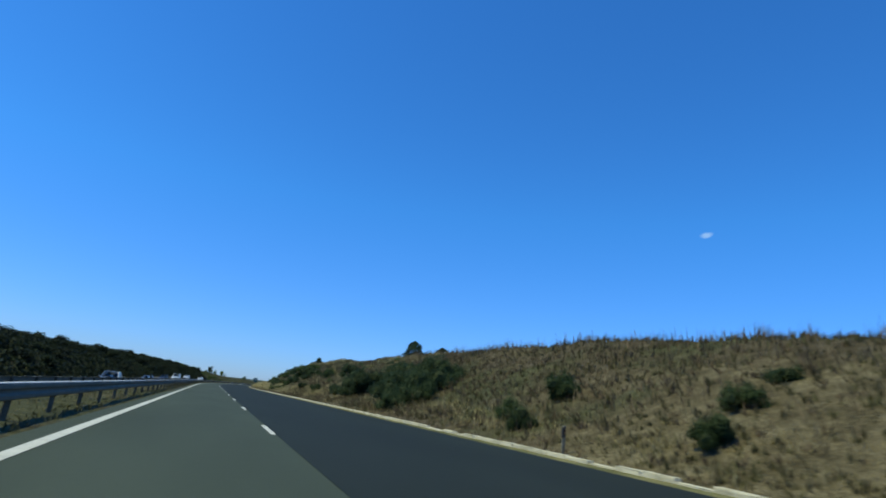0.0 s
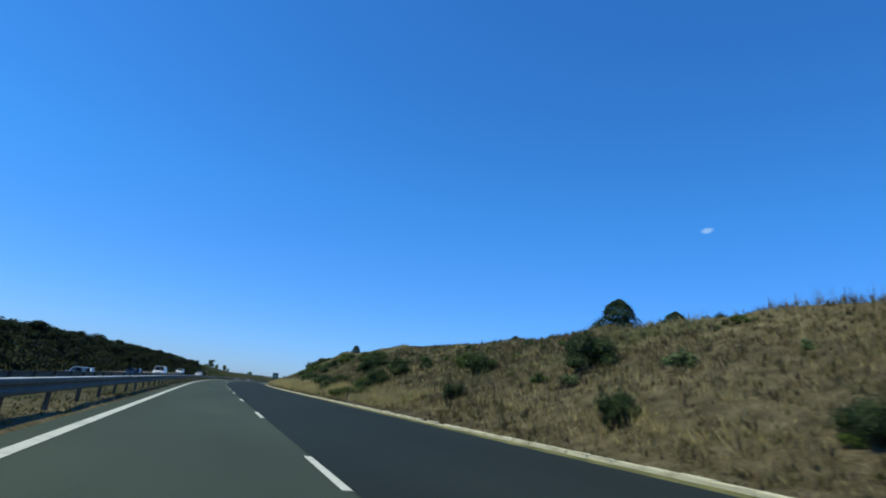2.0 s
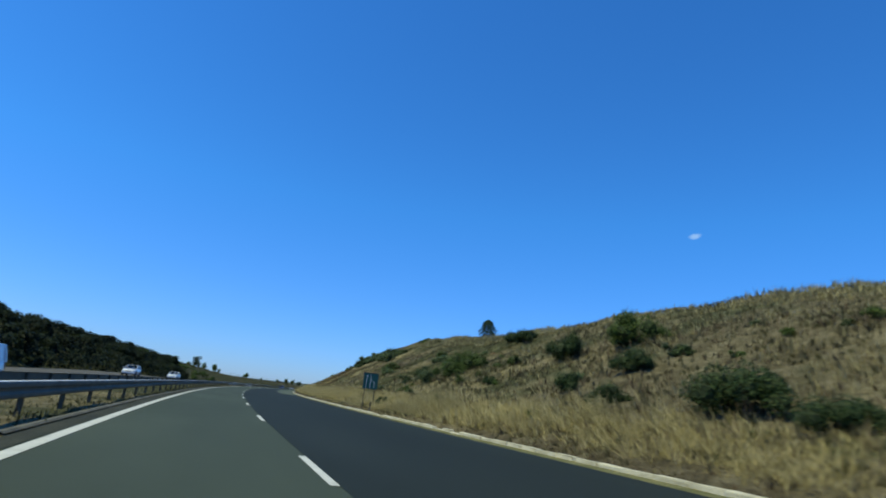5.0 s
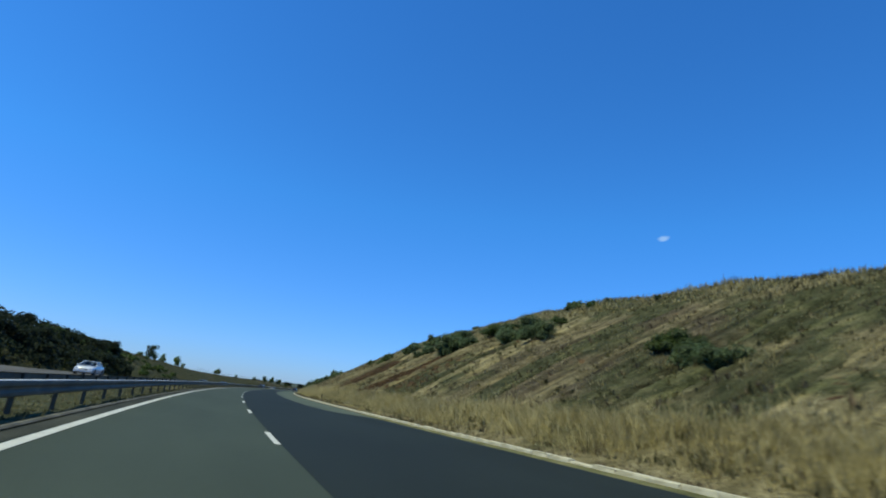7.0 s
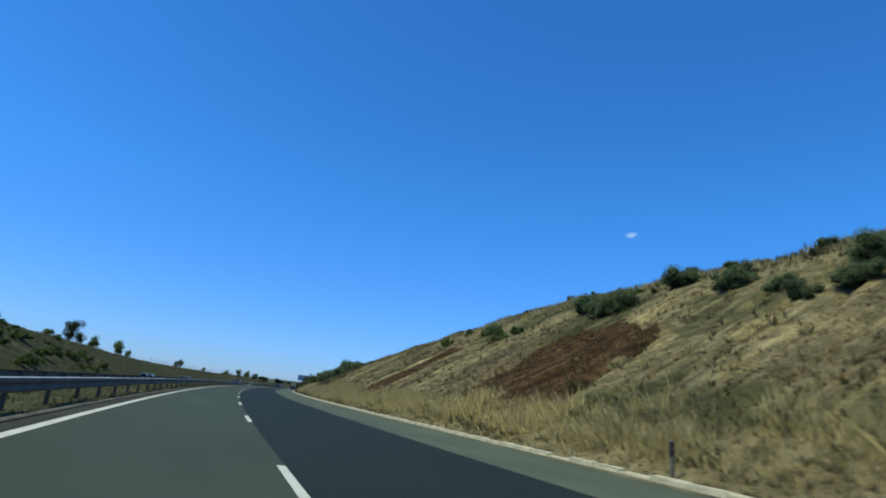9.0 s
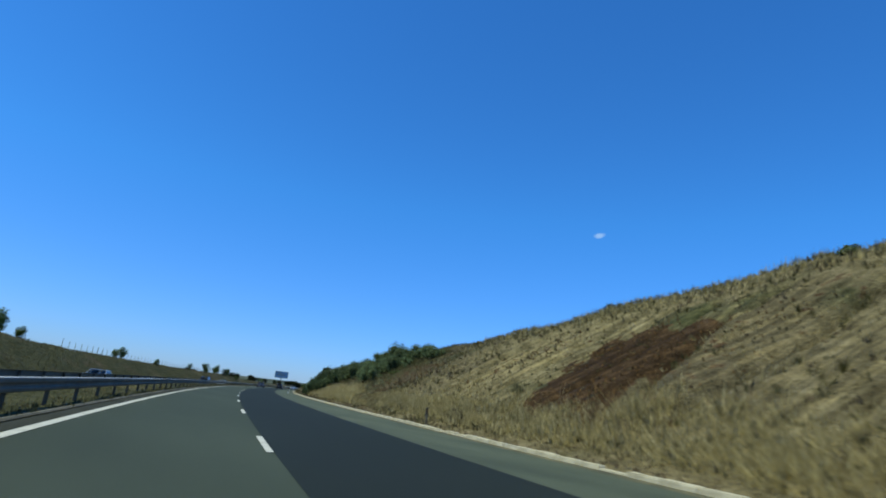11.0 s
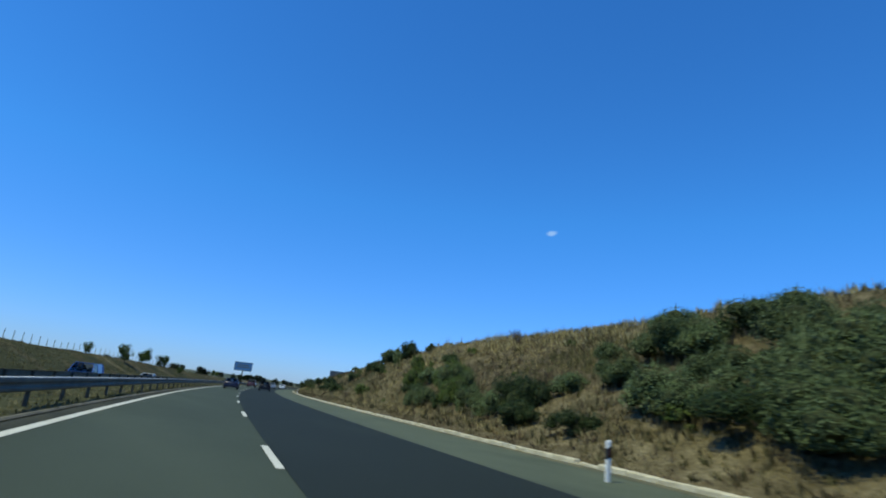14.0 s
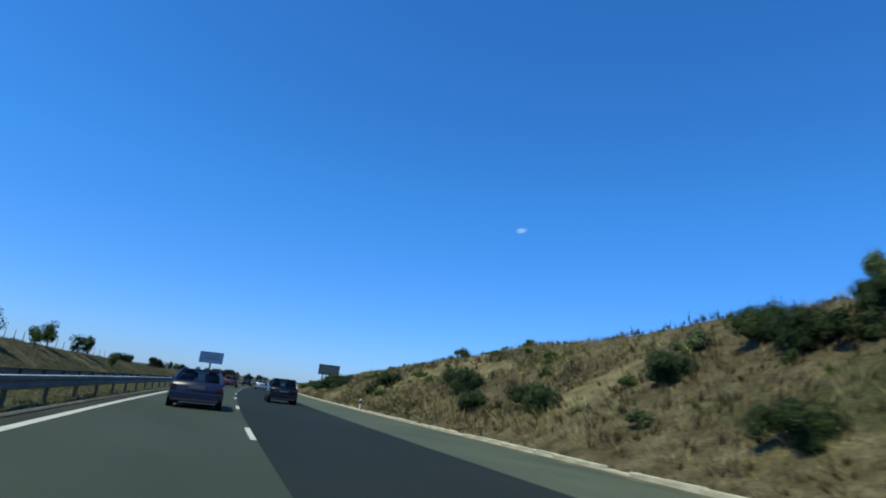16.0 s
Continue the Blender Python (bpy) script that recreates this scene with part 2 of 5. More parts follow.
L_DEEP = leafy("deep_green_leaves", (0.0138, 0.0262, 0.0106), (0.0313, 0.0524, 0.0213), (0.0589, 0.0854, 0.0387), 0.6, 0.25, 0.5)
L_GREY = leafy("grey_green_leaves", (0.0444, 0.0652, 0.0254), (0.0889, 0.1251, 0.0537), (0.1576, 0.2029, 0.0976), 0.6, 0.25, 0.45)
# darker copy of the leaves, the wooded bank's shaded side put into colour
L_WOOD_SHADE = leafy("wood_leaves", (0.010, 0.0155, 0.0072), (0.0135, 0.0205, 0.009), (0.018, 0.026, 0.011), 0.6, 0.15, 0.6)
L_PINE = leafy("conifer_needles", (0.008, 0.018, 0.010), (0.018, 0.036, 0.018), (0.035, 0.06, 0.028), 0.6, 0.15)


def ground_material():
    """Dry turf, olive turf and bare red-brown soil, laid out by the ground's own cover layer and broken up by noise."""
    m, n, l, b = mat("dry_hillside", 0.95, 0, 0.05)
    co = n.new("ShaderNodeTexCoord")
    at_ = n.new("ShaderNodeAttribute")
    at_.attribute_name = "cover"
    sp = n.new("ShaderNodeSeparateColor")
    l.new(at_.outputs["Color"], sp.inputs["Color"])
    big, mid, tiny = (n.new("ShaderNodeTexNoise") for _ in range(3))
    for t, sc, de in ((big, 0.16, 7), (mid, 1.3, 8), (tiny, 9.0, 6)):
        t.inputs["Scale"].default_value, t.inputs["Detail"].default_value = sc, de
        l.new(co.outputs["Object"], t.inputs["Vector"])
    brown = ramp(n, ((0.3, (0.044, 0.036, 0.022)), (0.5, (0.074, 0.061, 0.037)), (0.7, (0.115, 0.096, 0.060))))
    l.new(mid.outputs["Fac"], brown.inputs["Fac"])
    straw = ramp(n, ((0.3, (0.108, 0.092, 0.046)), (0.5, (0.172, 0.146, 0.076)), (0.7, (0.25, 0.215, 0.12))))
    l.new(mid.outputs["Fac"], straw.inputs["Fac"])
    dry = n.new("ShaderNodeMixRGB")
    l.new(sp.outputs["Blue"], dry.inputs["Fac"])
    l.new(brown.outputs["Color"], dry.inputs[1])
    l.new(straw.outputs["Color"], dry.inputs[2])
    olive = ramp(n, ((0.3, (0.035, 0.038, 0.017)), (0.55, (0.067, 0.068, 0.033)), (0.75, (0.115, 0.107, 0.054))))
    l.new(mid.outputs["Fac"], olive.inputs["Fac"])
    red = ramp(n, ((0.3, (0.023, 0.0145, 0.008)), (0.5, (0.049, 0.031, 0.016)), (0.75, (0.096, 0.062, 0.033))))
    l.new(mid.outputs["Fac"], red.inputs["Fac"])

    def mask(value, lo, hi):
        s = n.new("ShaderNodeMath")
        s.operation = "ADD"
        w = n.new("ShaderNodeMapRange")
        w.inputs["From Min"].default_value, w.inputs["From Max"].default_value = 0.3, 0.7
        w.inputs["To Min"].default_value, w.inputs["To Max"].default_value = -0.45, 0.45
        l.new(big.outputs["Fac"] if lo < 0.5 else mid.outputs["Fac"], w.inputs["Value"])
        l.new(value, s.inputs[0])
        l.new(w.outputs["Result"], s.inputs[1])
        r = n.new("ShaderNodeMapRange")
        r.inputs["From Min"].default_value, r.inputs["From Max"].default_value = lo, hi
        l.new(s.outputs[0], r.inputs["Value"])
        return r.outputs["Result"]

    x = n.new("ShaderNodeMixRGB")
    l.new(mask(sp.outputs["Green"], 0.4, 0.65), x.inputs["Fac"])
    l.new(dry.outputs["Color"], x.inputs[1])
    l.new(olive.outputs["Color"], x.inputs[2])
    y = n.new("ShaderNodeMixRGB")
    l.new(mask(sp.outputs["Red"], 0.5, 0.7), y.inputs["Fac"])
    l.new(x.outputs["Color"], y.inputs[1])
    l.new(red.outputs["Color"], y.inputs[2])
    h = ramp(n, ((0.3, (0.55,) * 3), (0.7, (1.4,) * 3)))
    l.new(tiny.outputs["Fac"], h.inputs["Fac"])
    z = n.new("ShaderNodeMixRGB")
    z.blend_type = "MULTIPLY"
    z.inputs["Fac"].default_value = 0.8
    l.new(y.outputs["Color"], z.inputs[1])
    l.new(h.outputs["Color"], z.inputs[2])
    # streaks washed down the bare strips, along the slope's fall
    lay = n.new("ShaderNodeAttribute")
    lay.attribute_name = "lay"
    way = n.new("ShaderNodeMapping")
    way.inputs["Scale"].default_value = (1.5, 0.16, 1)
    l.new(lay.outputs["Vector"], way.inputs["Vector"])
    run = n.new("ShaderNodeTexNoise")
    run.inputs["Scale"].default_value, run.inputs["Detail"].default_value, run.inputs["Roughness"].default_value = 1.0, 8, 0.68
    l.new(way.outputs["Vector"], run.inputs["Vector"])
    tone = ramp(n, ((0.34, (0.42, 0.40, 0.38)), (0.5, (0.95, 0.95, 0.95)), (0.66, (1.75, 1.68, 1.5))))
    l.new(run.outputs["Fac"], tone.inputs["Fac"])
    worn = n.new("ShaderNodeMixRGB")
    worn.blend_type = "MULTIPLY"
    l.new(at_.outputs["Alpha"], worn.inputs["Fac"])
    l.new(z.outputs["Color"], worn.inputs[1])
    l.new(tone.outputs["Color"], worn.inputs[2])
    l.new(worn.outputs["Color"], b.inputs["Base Color"])
    bp = n.new("ShaderNodeBump")
    bp.inputs["Strength"].default_value, bp.inputs["Distance"].default_value = 0.9, 0.12
    l.new(tiny.outputs["Fac"], bp.inputs["Height"])
    l.new(bp.outputs["Normal"], b.inputs["Normal"])
    return m


M_GROUND = ground_material()


# ---------------------------------------------------------------- building helpers
def mesh_of(name, verts, faces, material=None, smooth=False):
    me = bpy.data.meshes.new(name)
    me.from_pydata([tuple(map(float, v)) for v in verts], [], [tuple(map(int, f)) for f in faces])
    if material:
        me.materials.append(material)
    if smooth:
        me.polygons.foreach_set("use_smooth", [True] * len(me.polygons))
    me.update()
    return me


def child(name, me, parent, m=None, label=""):
    ob = new(name, me)
    ob.parent = parent
    if m is not None:
        ob.matrix_local = m
    return tagged(ob, label)


def part(name, bm, material, parent, label="", smooth=False):
    """Links a bmesh as one mesh object under a thing or a part."""
    me = bpy.data.meshes.new(name)
    bmesh.ops.recalc_face_normals(bm, faces=bm.faces)
    bm.to_mesh(me)
    bm.free()
    me.materials.append(material)
    if smooth:
        me.polygons.foreach_set("use_smooth", [True] * len(me.polygons))
    return child(name, me, parent, None, label)


def box(bm, x, y, z, sx, sy, sz, bevel=0.0, turn=None):
    r = bmesh.ops.create_cube(bm, size=1)
    vs = r["verts"]
    for v in vs:
        v.co = Vector((v.co.x * sx, v.co.y * sy, v.co.z * sz))
    if bevel:
        es = list({e for v in vs for e in v.link_edges})
        out = bmesh.ops.bevel(bm, geom=es, offset=bevel, segments=2, affect="EDGES", profile=0.6)
        vs = list({v for v in vs if v.is_valid} | set(out["verts"]))
    mm = Matrix.Translation((x, y, z)) @ (turn or Matrix())
    for v in vs:
        v.co = mm @ v.co
    return vs


def tube(bm, a, b, r0, r1=None, sides=10, caps=True):
    a, b = Vector(a), Vector(b)
    q = (b - a).to_track_quat("Z", "Y").to_matrix().to_4x4()
    return bmesh.ops.create_cone(bm, cap_ends=caps, segments=sides, radius1=r0, radius2=r0 if r1 is None else r1,
                                 depth=(b - a).length, matrix=Matrix.Translation((a + b) / 2) @ q)["verts"]


def thing(name, m, label, category, group="", kind=""):
    ob = new(name)
    ob.empty_display_size = 0.2
    ob.matrix_world = m
    return tagged(ob, label, category, group, kind)


def strip(name, s0, s1, profile, material, step=4.0, label="", parent=None, smooth=False, lift=None):
    """A ribbon along the road: profile is (u, z) points across it, from left to right."""
    n = max(2, int((s1 - s0) / step) + 1)
    ss = np.linspace(s0, s1, n)
    verts, faces = [], []
    k = len(profile)
    for s in ss:
        for u, z in profile:
            x, y = plan(s, u(s) if callable(u) else u)
            verts.append((x, y, z + (float(lift(s, u)) if lift else 0.0)))
    for i in range(n - 1):
        for j in range(k - 1):
            a = i * k + j
            faces.append((a, a + 1, a + k + 1, a + k))
    me = mesh_of(name, verts, faces, material, smooth)
    ob = new(name, me)
    if parent is not None:
        ob.parent = parent
    return tagged(ob, label)


# ---------------------------------------------------------------- the land
KERB_U = 7.7
CREST = ((-120, 4.2), (0, 4.85), (13, 5.11), (30, 6.09), (45, 6.55), (60, 6.97), (100, 7.17), (122, 7.6), (142, 8.27), (163, 10.08), (181, 10.28),
         (199, 9.38), (211, 10.12), (223, 11.15), (240, 11.85), (257, 12.54), (294, 12.64), (309, 12.22), (319, 11), (338, 9.25), (352, 8.11),
         (367, 7.46), (392, 6.98), (410, 6.82), (426, 6.78), (436, 5.76), (444, 5.36), (452, 5.48), (458, 5.79), (470, 5.39), (490, 5.08), (505, 4.56),
         (524, 3.64), (549, 2.7), (588, 2.22), (690, 1.4), (900, 1))
GRADE = ((0, 0.46), (186, 0.46), (245, 0.56), (424, 0.56), (437, 0.82), (452, 0.80), (464, 0.58), (700, 0.56), (900, 0.4))
CREST_LEFT = ((-120, 2.8), (90, 3.09), (150, 4.3), (196, 5.35), (245, 5.29), (280, 5.8), (305, 5.5), (330, 5.05), (352, 4.8), (372, 3.95), (395, 3.09),
              (415, 2.83), (450, 2.7), (530, 2.62), (556, 2.32), (600, 1.6), (650, 1.2), (900, 0.8))


def table(t, s):
    return np.interp(s, [a for a, _ in t], [b for _, b in t])


def wave(x, y, seed):
    """Cheap smooth noise for arrays: a sum of turned sines, about -1 to 1."""
    rs = np.random.RandomState(seed)
    out = np.zeros(np.broadcast(x, y).shape)
    for i in range(9):
        a, f, p = rs.uniform(0, 6.28), rs.uniform(0.5, 2.2) * (1 + i * 0.25), rs.uniform(0, 6.28)
        out += np.sin((x * np.cos(a) + y * np.sin(a)) * f + p) / (1 + i * 0.35)
    return out / 2.6


# strips of bare red-brown soil running up the slope: s at the foot, s at the top, half width, lowest and highest u
RED = ((251.2, 253.8, 4.2, 10.8, 21.2), (274.6, 277.6, 5.6, 11.0, 19.8), (301, 302.5, 2.8, 10.8, 20.5), (323, 327, 3.6, 10.6, 19.0), (352.0, 357.0, 6.0, 8.8, 18.0), (243.4, 246.4, 3.6, 11.2, 19.0))


def low(s):
    """Height of the other carriageway's near edge."""
    return np.interp(s, [110, 180, 217, 250, 280, 300, 330], [-0.80, -0.20, 0.0, 0.0, -0.1, -0.4, -0.65])


def cant(s):
    """How far the other carriageway rises across, where it is banked for the bend."""
    return np.interp(s, [150, 180, 217, 245, 262, 285, 300, 330], [0.0, 0.25, 0.42, 0.45, 0.3, 0.22, 0.2, 0.0])


def opposite(s, u):
    """Height of the other carriageway at s and u."""
    return low(s) + cant(s) * np.clip((-9.1 - u) / 10.1, 0, 1)


def sag(s):
    """How far the median falls to its far edge, where the second guard rail stands."""
    return np.interp(s, [20, 150, 190, 222, 250, 300, 400], [-0.22, -0.12, -0.06, -0.12, -0.08, -0.09, -0.07])


# strips of turf running up the slope, parted by small washed-out steps: where each begins, its rise, gully and cover
_rb = np.random.RandomState(12)
STRIP_S = np.cumsum(np.concatenate([[186.0], _rb.uniform(1.8, 5.2, 46)]))
STRIP_RISE = _rb.uniform(-0.16, 0.16, 48)
STRIP_CUT = _rb.choice([0.15, 0.4, 0.75], 48)
STRIP_OLIVE, STRIP_STRAW = _rb.uniform(-0.6, 0.32, 48), _rb.uniform(-0.4, 0.45, 48)
STRIP_RUST = _rb.choice([0.0, 0.0, 0.0, 0.3], 48)


def strips(s, u):
    """For arrays of s and u: which strip, metres past its beginning, and how strongly the strips show."""
    q = s - 0.10 * (u - 10) + 0.30 * wave(u * 0.55, s * 0.03, 81)
    i = np.searchsorted(STRIP_S, q)
    past = q - STRIP_S[np.clip(i - 1, 0, len(STRIP_S) - 1)]
    top = KERB_U + 0.35 + table(CREST, s) / table(GRADE, s)
    shown = np.clip((s - 184) / 5, 0, 1) * np.clip((348 - s) / 6, 0, 1) * np.clip((u - 10.3) / 1.3, 0, 1) * np.clip((top - 3.2 - u) / 2.2, 0, 1)
    return i, past, shown


def gullies(s, u):
    """How deep the ground is washed out at the strips' edges, 0 to 1."""
    i, past, shown = strips(s, u)
    return shown * STRIP_CUT[i] * np.exp(-((past - 0.3) / 0.30) ** 2) / 0.75


def land(s, u):
    """Height of the ground for arrays of s and u."""
    s, u = np.broadcast_arrays(np.asarray(s, float), np.asarray(u, float))
    z = np.full(s.shape, -0.04)
    drop = opposite(s, u)
    mid = (u > -9.0) & (u < -4.45)
    z = np.where(mid, 0.02 + 0.05 * wave(s * 0.7, u * 0.9, 3) + sag(s) * np.clip((-5.4 - u) / 3.2, 0, 1), z)
    z = np.where((u <= -9.0) & (u >= -19.6), drop - 0.04, z)
    # the cutting's slope beside the near carriageway
    zc, gr = table(CREST, s), table(GRADE, s)
    foot = KERB_U + 0.35
    rise = np.maximum(u - foot, 0)
    slope = 0.10 + gr * (np.sqrt(rise * rise + 0.6) - 0.775) * 1.02
    top = zc + 0.03 * np.maximum(u - foot - zc / gr, 0)
    k = 0.55
    h = np.clip(0.5 + 0.5 * (top - slope) / k, 0, 1)
    hill = top * (1 - h) + slope * h - k * h * (1 - h)
    rough = np.clip(rise / 3, 0, 1)
    hill = hill + rough * (0.22 * wave(s * 0.30, u * 0.22, 5) + 0.10 * wave(s * 1.1, u * 0.6, 6))
    i, past, shown = strips(s, u)
    hill = hill + shown * STRIP_RISE[i] - 0.75 * gullies(s, u)
    for sa, sb, w, ua, ub in RED[:4]:
        f = np.clip((u - ua) / (ub - ua), 0, 1)
        d = s - (sa + (sb - sa) * f - w)
        hill = hill - np.clip((u - ua) / 1.0, 0, 1) * np.clip((ub + 1 - u) / 1.5, 0, 1) * (0.85 * np.exp(-(d / 0.40) ** 2) - 0.25 * np.exp(-((d + 1.2) / 0.7) ** 2))
    hill = np.where(u > 70, hill * np.clip((130 - u) / 60, 0, 1), hill)
    z = np.where(u > foot, np.maximum(hill, 0.08), z)
    # the far bank beyond the other carriageway
    zl = table(CREST_LEFT, s)
    rl = np.maximum(-19.6 - u, 0)
    sl = drop + 0.08 + 0.5 * rl
    tl = zl + 0.015 * rl
    h = np.clip(0.5 + 0.5 * (tl - sl) / k, 0, 1)
    bank = tl * (1 - h) + sl * h - k * h * (1 - h) + np.clip(rl / 3, 0, 1) * 0.2 * wave(s * 0.3, u * 0.25, 9)
    bank = np.where(u < -70, bank * np.clip((130 + u) / 60, 0, 1), bank)
    return np.where(u < -19.6, bank, z)


def red_cover(s, u):
    r = np.zeros(np.broadcast(s, u).shape)
    s = s + 0.9 * wave(s * 0.5, u * 0.9, 61) + 0.5 * wave(s * 1.4, u * 2.0, 62)
    u = u + 0.8 * wave(s * 0.4, u * 0.6, 63) + 0.4 * wave(s * 1.8, u * 1.2, 64)
    for sa, sb, w, ua, ub in RED:
        f = np.clip((u - ua) / (ub - ua), 0, 1)
        c = sa + (sb - sa) * f
        r = np.maximum(r, (1.0 if 250 < sa < 340 else 0.52) * np.clip((w - np.abs(s - c)) / 0.8 + 0.5, 0, 1) * np.clip((u - ua) / 0.8 + 0.5, 0, 1) * np.clip((ub - u) / 1.2 + 0.5, 0, 1))
    i, past, shown = strips(s, u)
    return np.maximum(r, shown * STRIP_RUST[i])


def green_cover(s, u):
    g = 0.42 + 0.30 * wave(s * 0.08, u * 0.12, 21)
    g = g + np.where((s > 195) & (s < 232) & (u > 10), 0.15, 0) + np.where((s > 365) & (s < 400), np.where(u < 15.5, -0.12, 0.15), 0)
    g = g - 0.06 * np.clip((150 - s) / 40, 0, 1)
    g = g - 0.6 * slips(s, u)
    g = g - 0.2 * np.clip((s - 412) / 12, 0, 1) * (u > 7)
    i, past, shown = strips(s, u)
    g = g + shown * (STRIP_OLIVE[i] + 0.42 * np.clip((236 - s) / 5, 0, 1))
    g = np.where((u > 7) & (u < 10.5), g - 0.25, g)
    g = np.where(u < -19, 0.62 + np.interp(s, [320, 360, 470, 520], [0.38, 0.16, 0.12, -0.05]) + 0.12 * wave(s * 0.1, u * 0.2, 25), g)
    return np.clip(np.where((u < -4) & (u > -9.5), 0.62 + 0.25 * np.clip((s - 150) / 40, 0, 1) + 0.25 * wave(s * 0.2, u * 0.4, 22), g), 0, 1)


def slips(s, u):
    """Small bare slips of pale earth on the last stretch of the slope."""
    a = np.exp(-((s - 465.5) / 0.9) ** 2 - ((u - 12.5) / 1.6) ** 2)
    b = np.exp(-((s - 484) / 2.2) ** 2 - ((u - 14.3) / 0.9) ** 2) + np.exp(-((s - 478) / 1.8) ** 2 - ((u - 13.9) / 0.8) ** 2)
    c = np.exp(-((s - 508) / 5) ** 2 - ((u - 9.3) / 0.8) ** 2)
    return np.clip(2.0 * (a + b + c), 0, 1)


def pale_cover(s, u):
    """Where bleached straw lies instead of brown weeds."""
    p = 0.15 + 0.3 * np.clip((s - 100) / 25, 0, 1) * np.clip((190 - s) / 25, 0, 1) + np.clip((s - 165) / 30, 0, 1) * np.clip((365 - s) / 30, 0, 1) * 0.75
    i, past, shown = strips(s, u)
    p = p + shown * (STRIP_STRAW[i] - 0.6 * np.clip((236 - s) / 5, 0, 1))
    p = p + 0.14 * np.clip((s - 418) / 12, 0, 1)
    p = p + np.where(np.abs(s - 492) + np.abs(u - 16) < 9, 0.6, 0)
    return np.clip(p + 0.35 * wave(s * 0.12, u * 0.2, 24) + 1.5 * slips(s, u), 0, 1)


def build_ground():
    ss = np.concatenate([np.arange(-120, -10, 6.0), np.arange(-10, 183, 1.0), np.arange(183, 347, 0.25), np.arange(347, 520, 1.0), np.arange(520, 700, 3.0), np.arange(700, 1500.1, 20.0)])
    uu = np.concatenate([[-130, -110, -90, -70, -55, -46], np.arange(-42, -19, 1.5), [-19.5, -14, -9.2, -8.6, -7.6, -6.6, -5.6, -4.8, -4.4, 0, 5],
                         [7.75, 8.0], np.arange(8.3, 34, 0.6), np.arange(34, 60, 3), [60, 70, 80, 95, 110, 130]])
    S, U = np.meshgrid(ss, uu, indexing="ij")
    Z = land(S, U)
    Z[:, 0], Z[:, -1] = -1.2, -1.2
    X, Y = plan(S, U)
    n, k = S.shape
    verts = np.stack([X, Y, Z], -1).reshape(-1, 3)
    i, j = np.meshgrid(np.arange(n - 1), np.arange(k - 1), indexing="ij")
    a = (i * k + j).ravel()
    faces = np.stack([a, a + 1, a + k + 1, a + k], -1)
    # the plain all round, out to the horizon
    base = len(verts)
    ring = []
    for r, z in ((0, -1.0), (900, -1.0), (2200, -1.5), (4600, -2.0)):
        for q in range(48):
            t = 2 * math.pi * q / 48
            ring.append((150 + r * math.cos(t), 400 + r * math.sin(t), z))
    rf = []
    for q in range(3):
        for w in range(48):
            rf.append((base + q * 48 + w, base + q * 48 + (w + 1) % 48, base + (q + 1) * 48 + (w + 1) % 48, base + (q + 1) * 48 + w))
    me = mesh_of("ground", np.concatenate([verts, np.array(ring)]), list(map(tuple, faces)) + rf, M_GROUND, True)
    col = me.color_attributes.new("cover", "FLOAT_COLOR", "POINT")
    c = np.zeros((len(me.vertices), 4), np.float32)
    c[:base, 0] = red_cover(S, U).ravel()
    c[:base, 1] = green_cover(S, U).ravel()
    c[:base, 2] = pale_cover(S, U).ravel()
    c[:base, 3] = strips(S, U)[2].ravel()
    c[base:, 1] = 0.6
    lay = me.attributes.new("lay", "FLOAT_VECTOR", "POINT")
    w = np.zeros((len(me.vertices), 3), np.float32)
    w[:base, 0], w[:base, 1] = S.ravel(), U.ravel()
    lay.data.foreach_set("vector", w.ravel())
    col.data.foreach_set("color", c.ravel())
    return tagged(new("ground", me), "dry grassy hillside, verges and plain with bare red-brown soil", "ground", kind="structure")


ground = build_ground()


def build_far_hills():
    """Low dark ridges along the horizon."""
    rs = np.random.RandomState(4)
    for radius, high, name in ((1500, 11, "backdrop"), (2600, 34, "backdrop")):
        n = 240
        t = np.linspace(0, 2 * math.pi, n, endpoint=False)
        h = high * (0.55 + 0.28 * wave(t * 4, t * 0, int(radius)) + 0.10 * wave(t * 16, t * 0, int(radius) + 1))
        h[-1] = h[0]
        vs, fs = [], []
        for a, z in zip(t, h):
            for r, zz in ((radius - 260, -2), (radius - 90, z * 0.6), (radius, z), (radius + 200, -2)):
                vs.append((150 + r * math.sin(a), 400 + r * math.cos(a), zz))
        for i in range(n):
            for j in range(3):
                a, b = i * 4 + j, ((i + 1) % n) * 4 + j
                fs.append((a, a + 1, b + 1, b))
        me = mesh_of(name, vs, fs, M_FAR, True)
        tagged(new(name, me), "low dark green ridge along the horizon", "hills", kind="structure")


M_FAR = noisy("far_woods", ((0.3, (0.03, 0.042, 0.03)), (0.55, (0.055, 0.068, 0.04)), (0.75, (0.13, 0.12, 0.065))), 0.012, 8, 0.95, 0.1, 0.08, 0.3)
build_far_hills()


# ---------------------------------------------------------------- the road
def edge(s):
    """The right edge of the fresh asphalt: to the kerb at first, later along a paler shoulder."""
    return float(np.interp(s, [0, 226, 231, 240, 300], [KERB_U - 0.55, KERB_U - 0.6, 5.1, 4.6, 4.25]))


def seam(s):
    """Where the fresh lane meets the old one, beside the dashes."""
    return float(np.interp(s, [60, 200, 240], [0.0, 0.03, 0.08]))


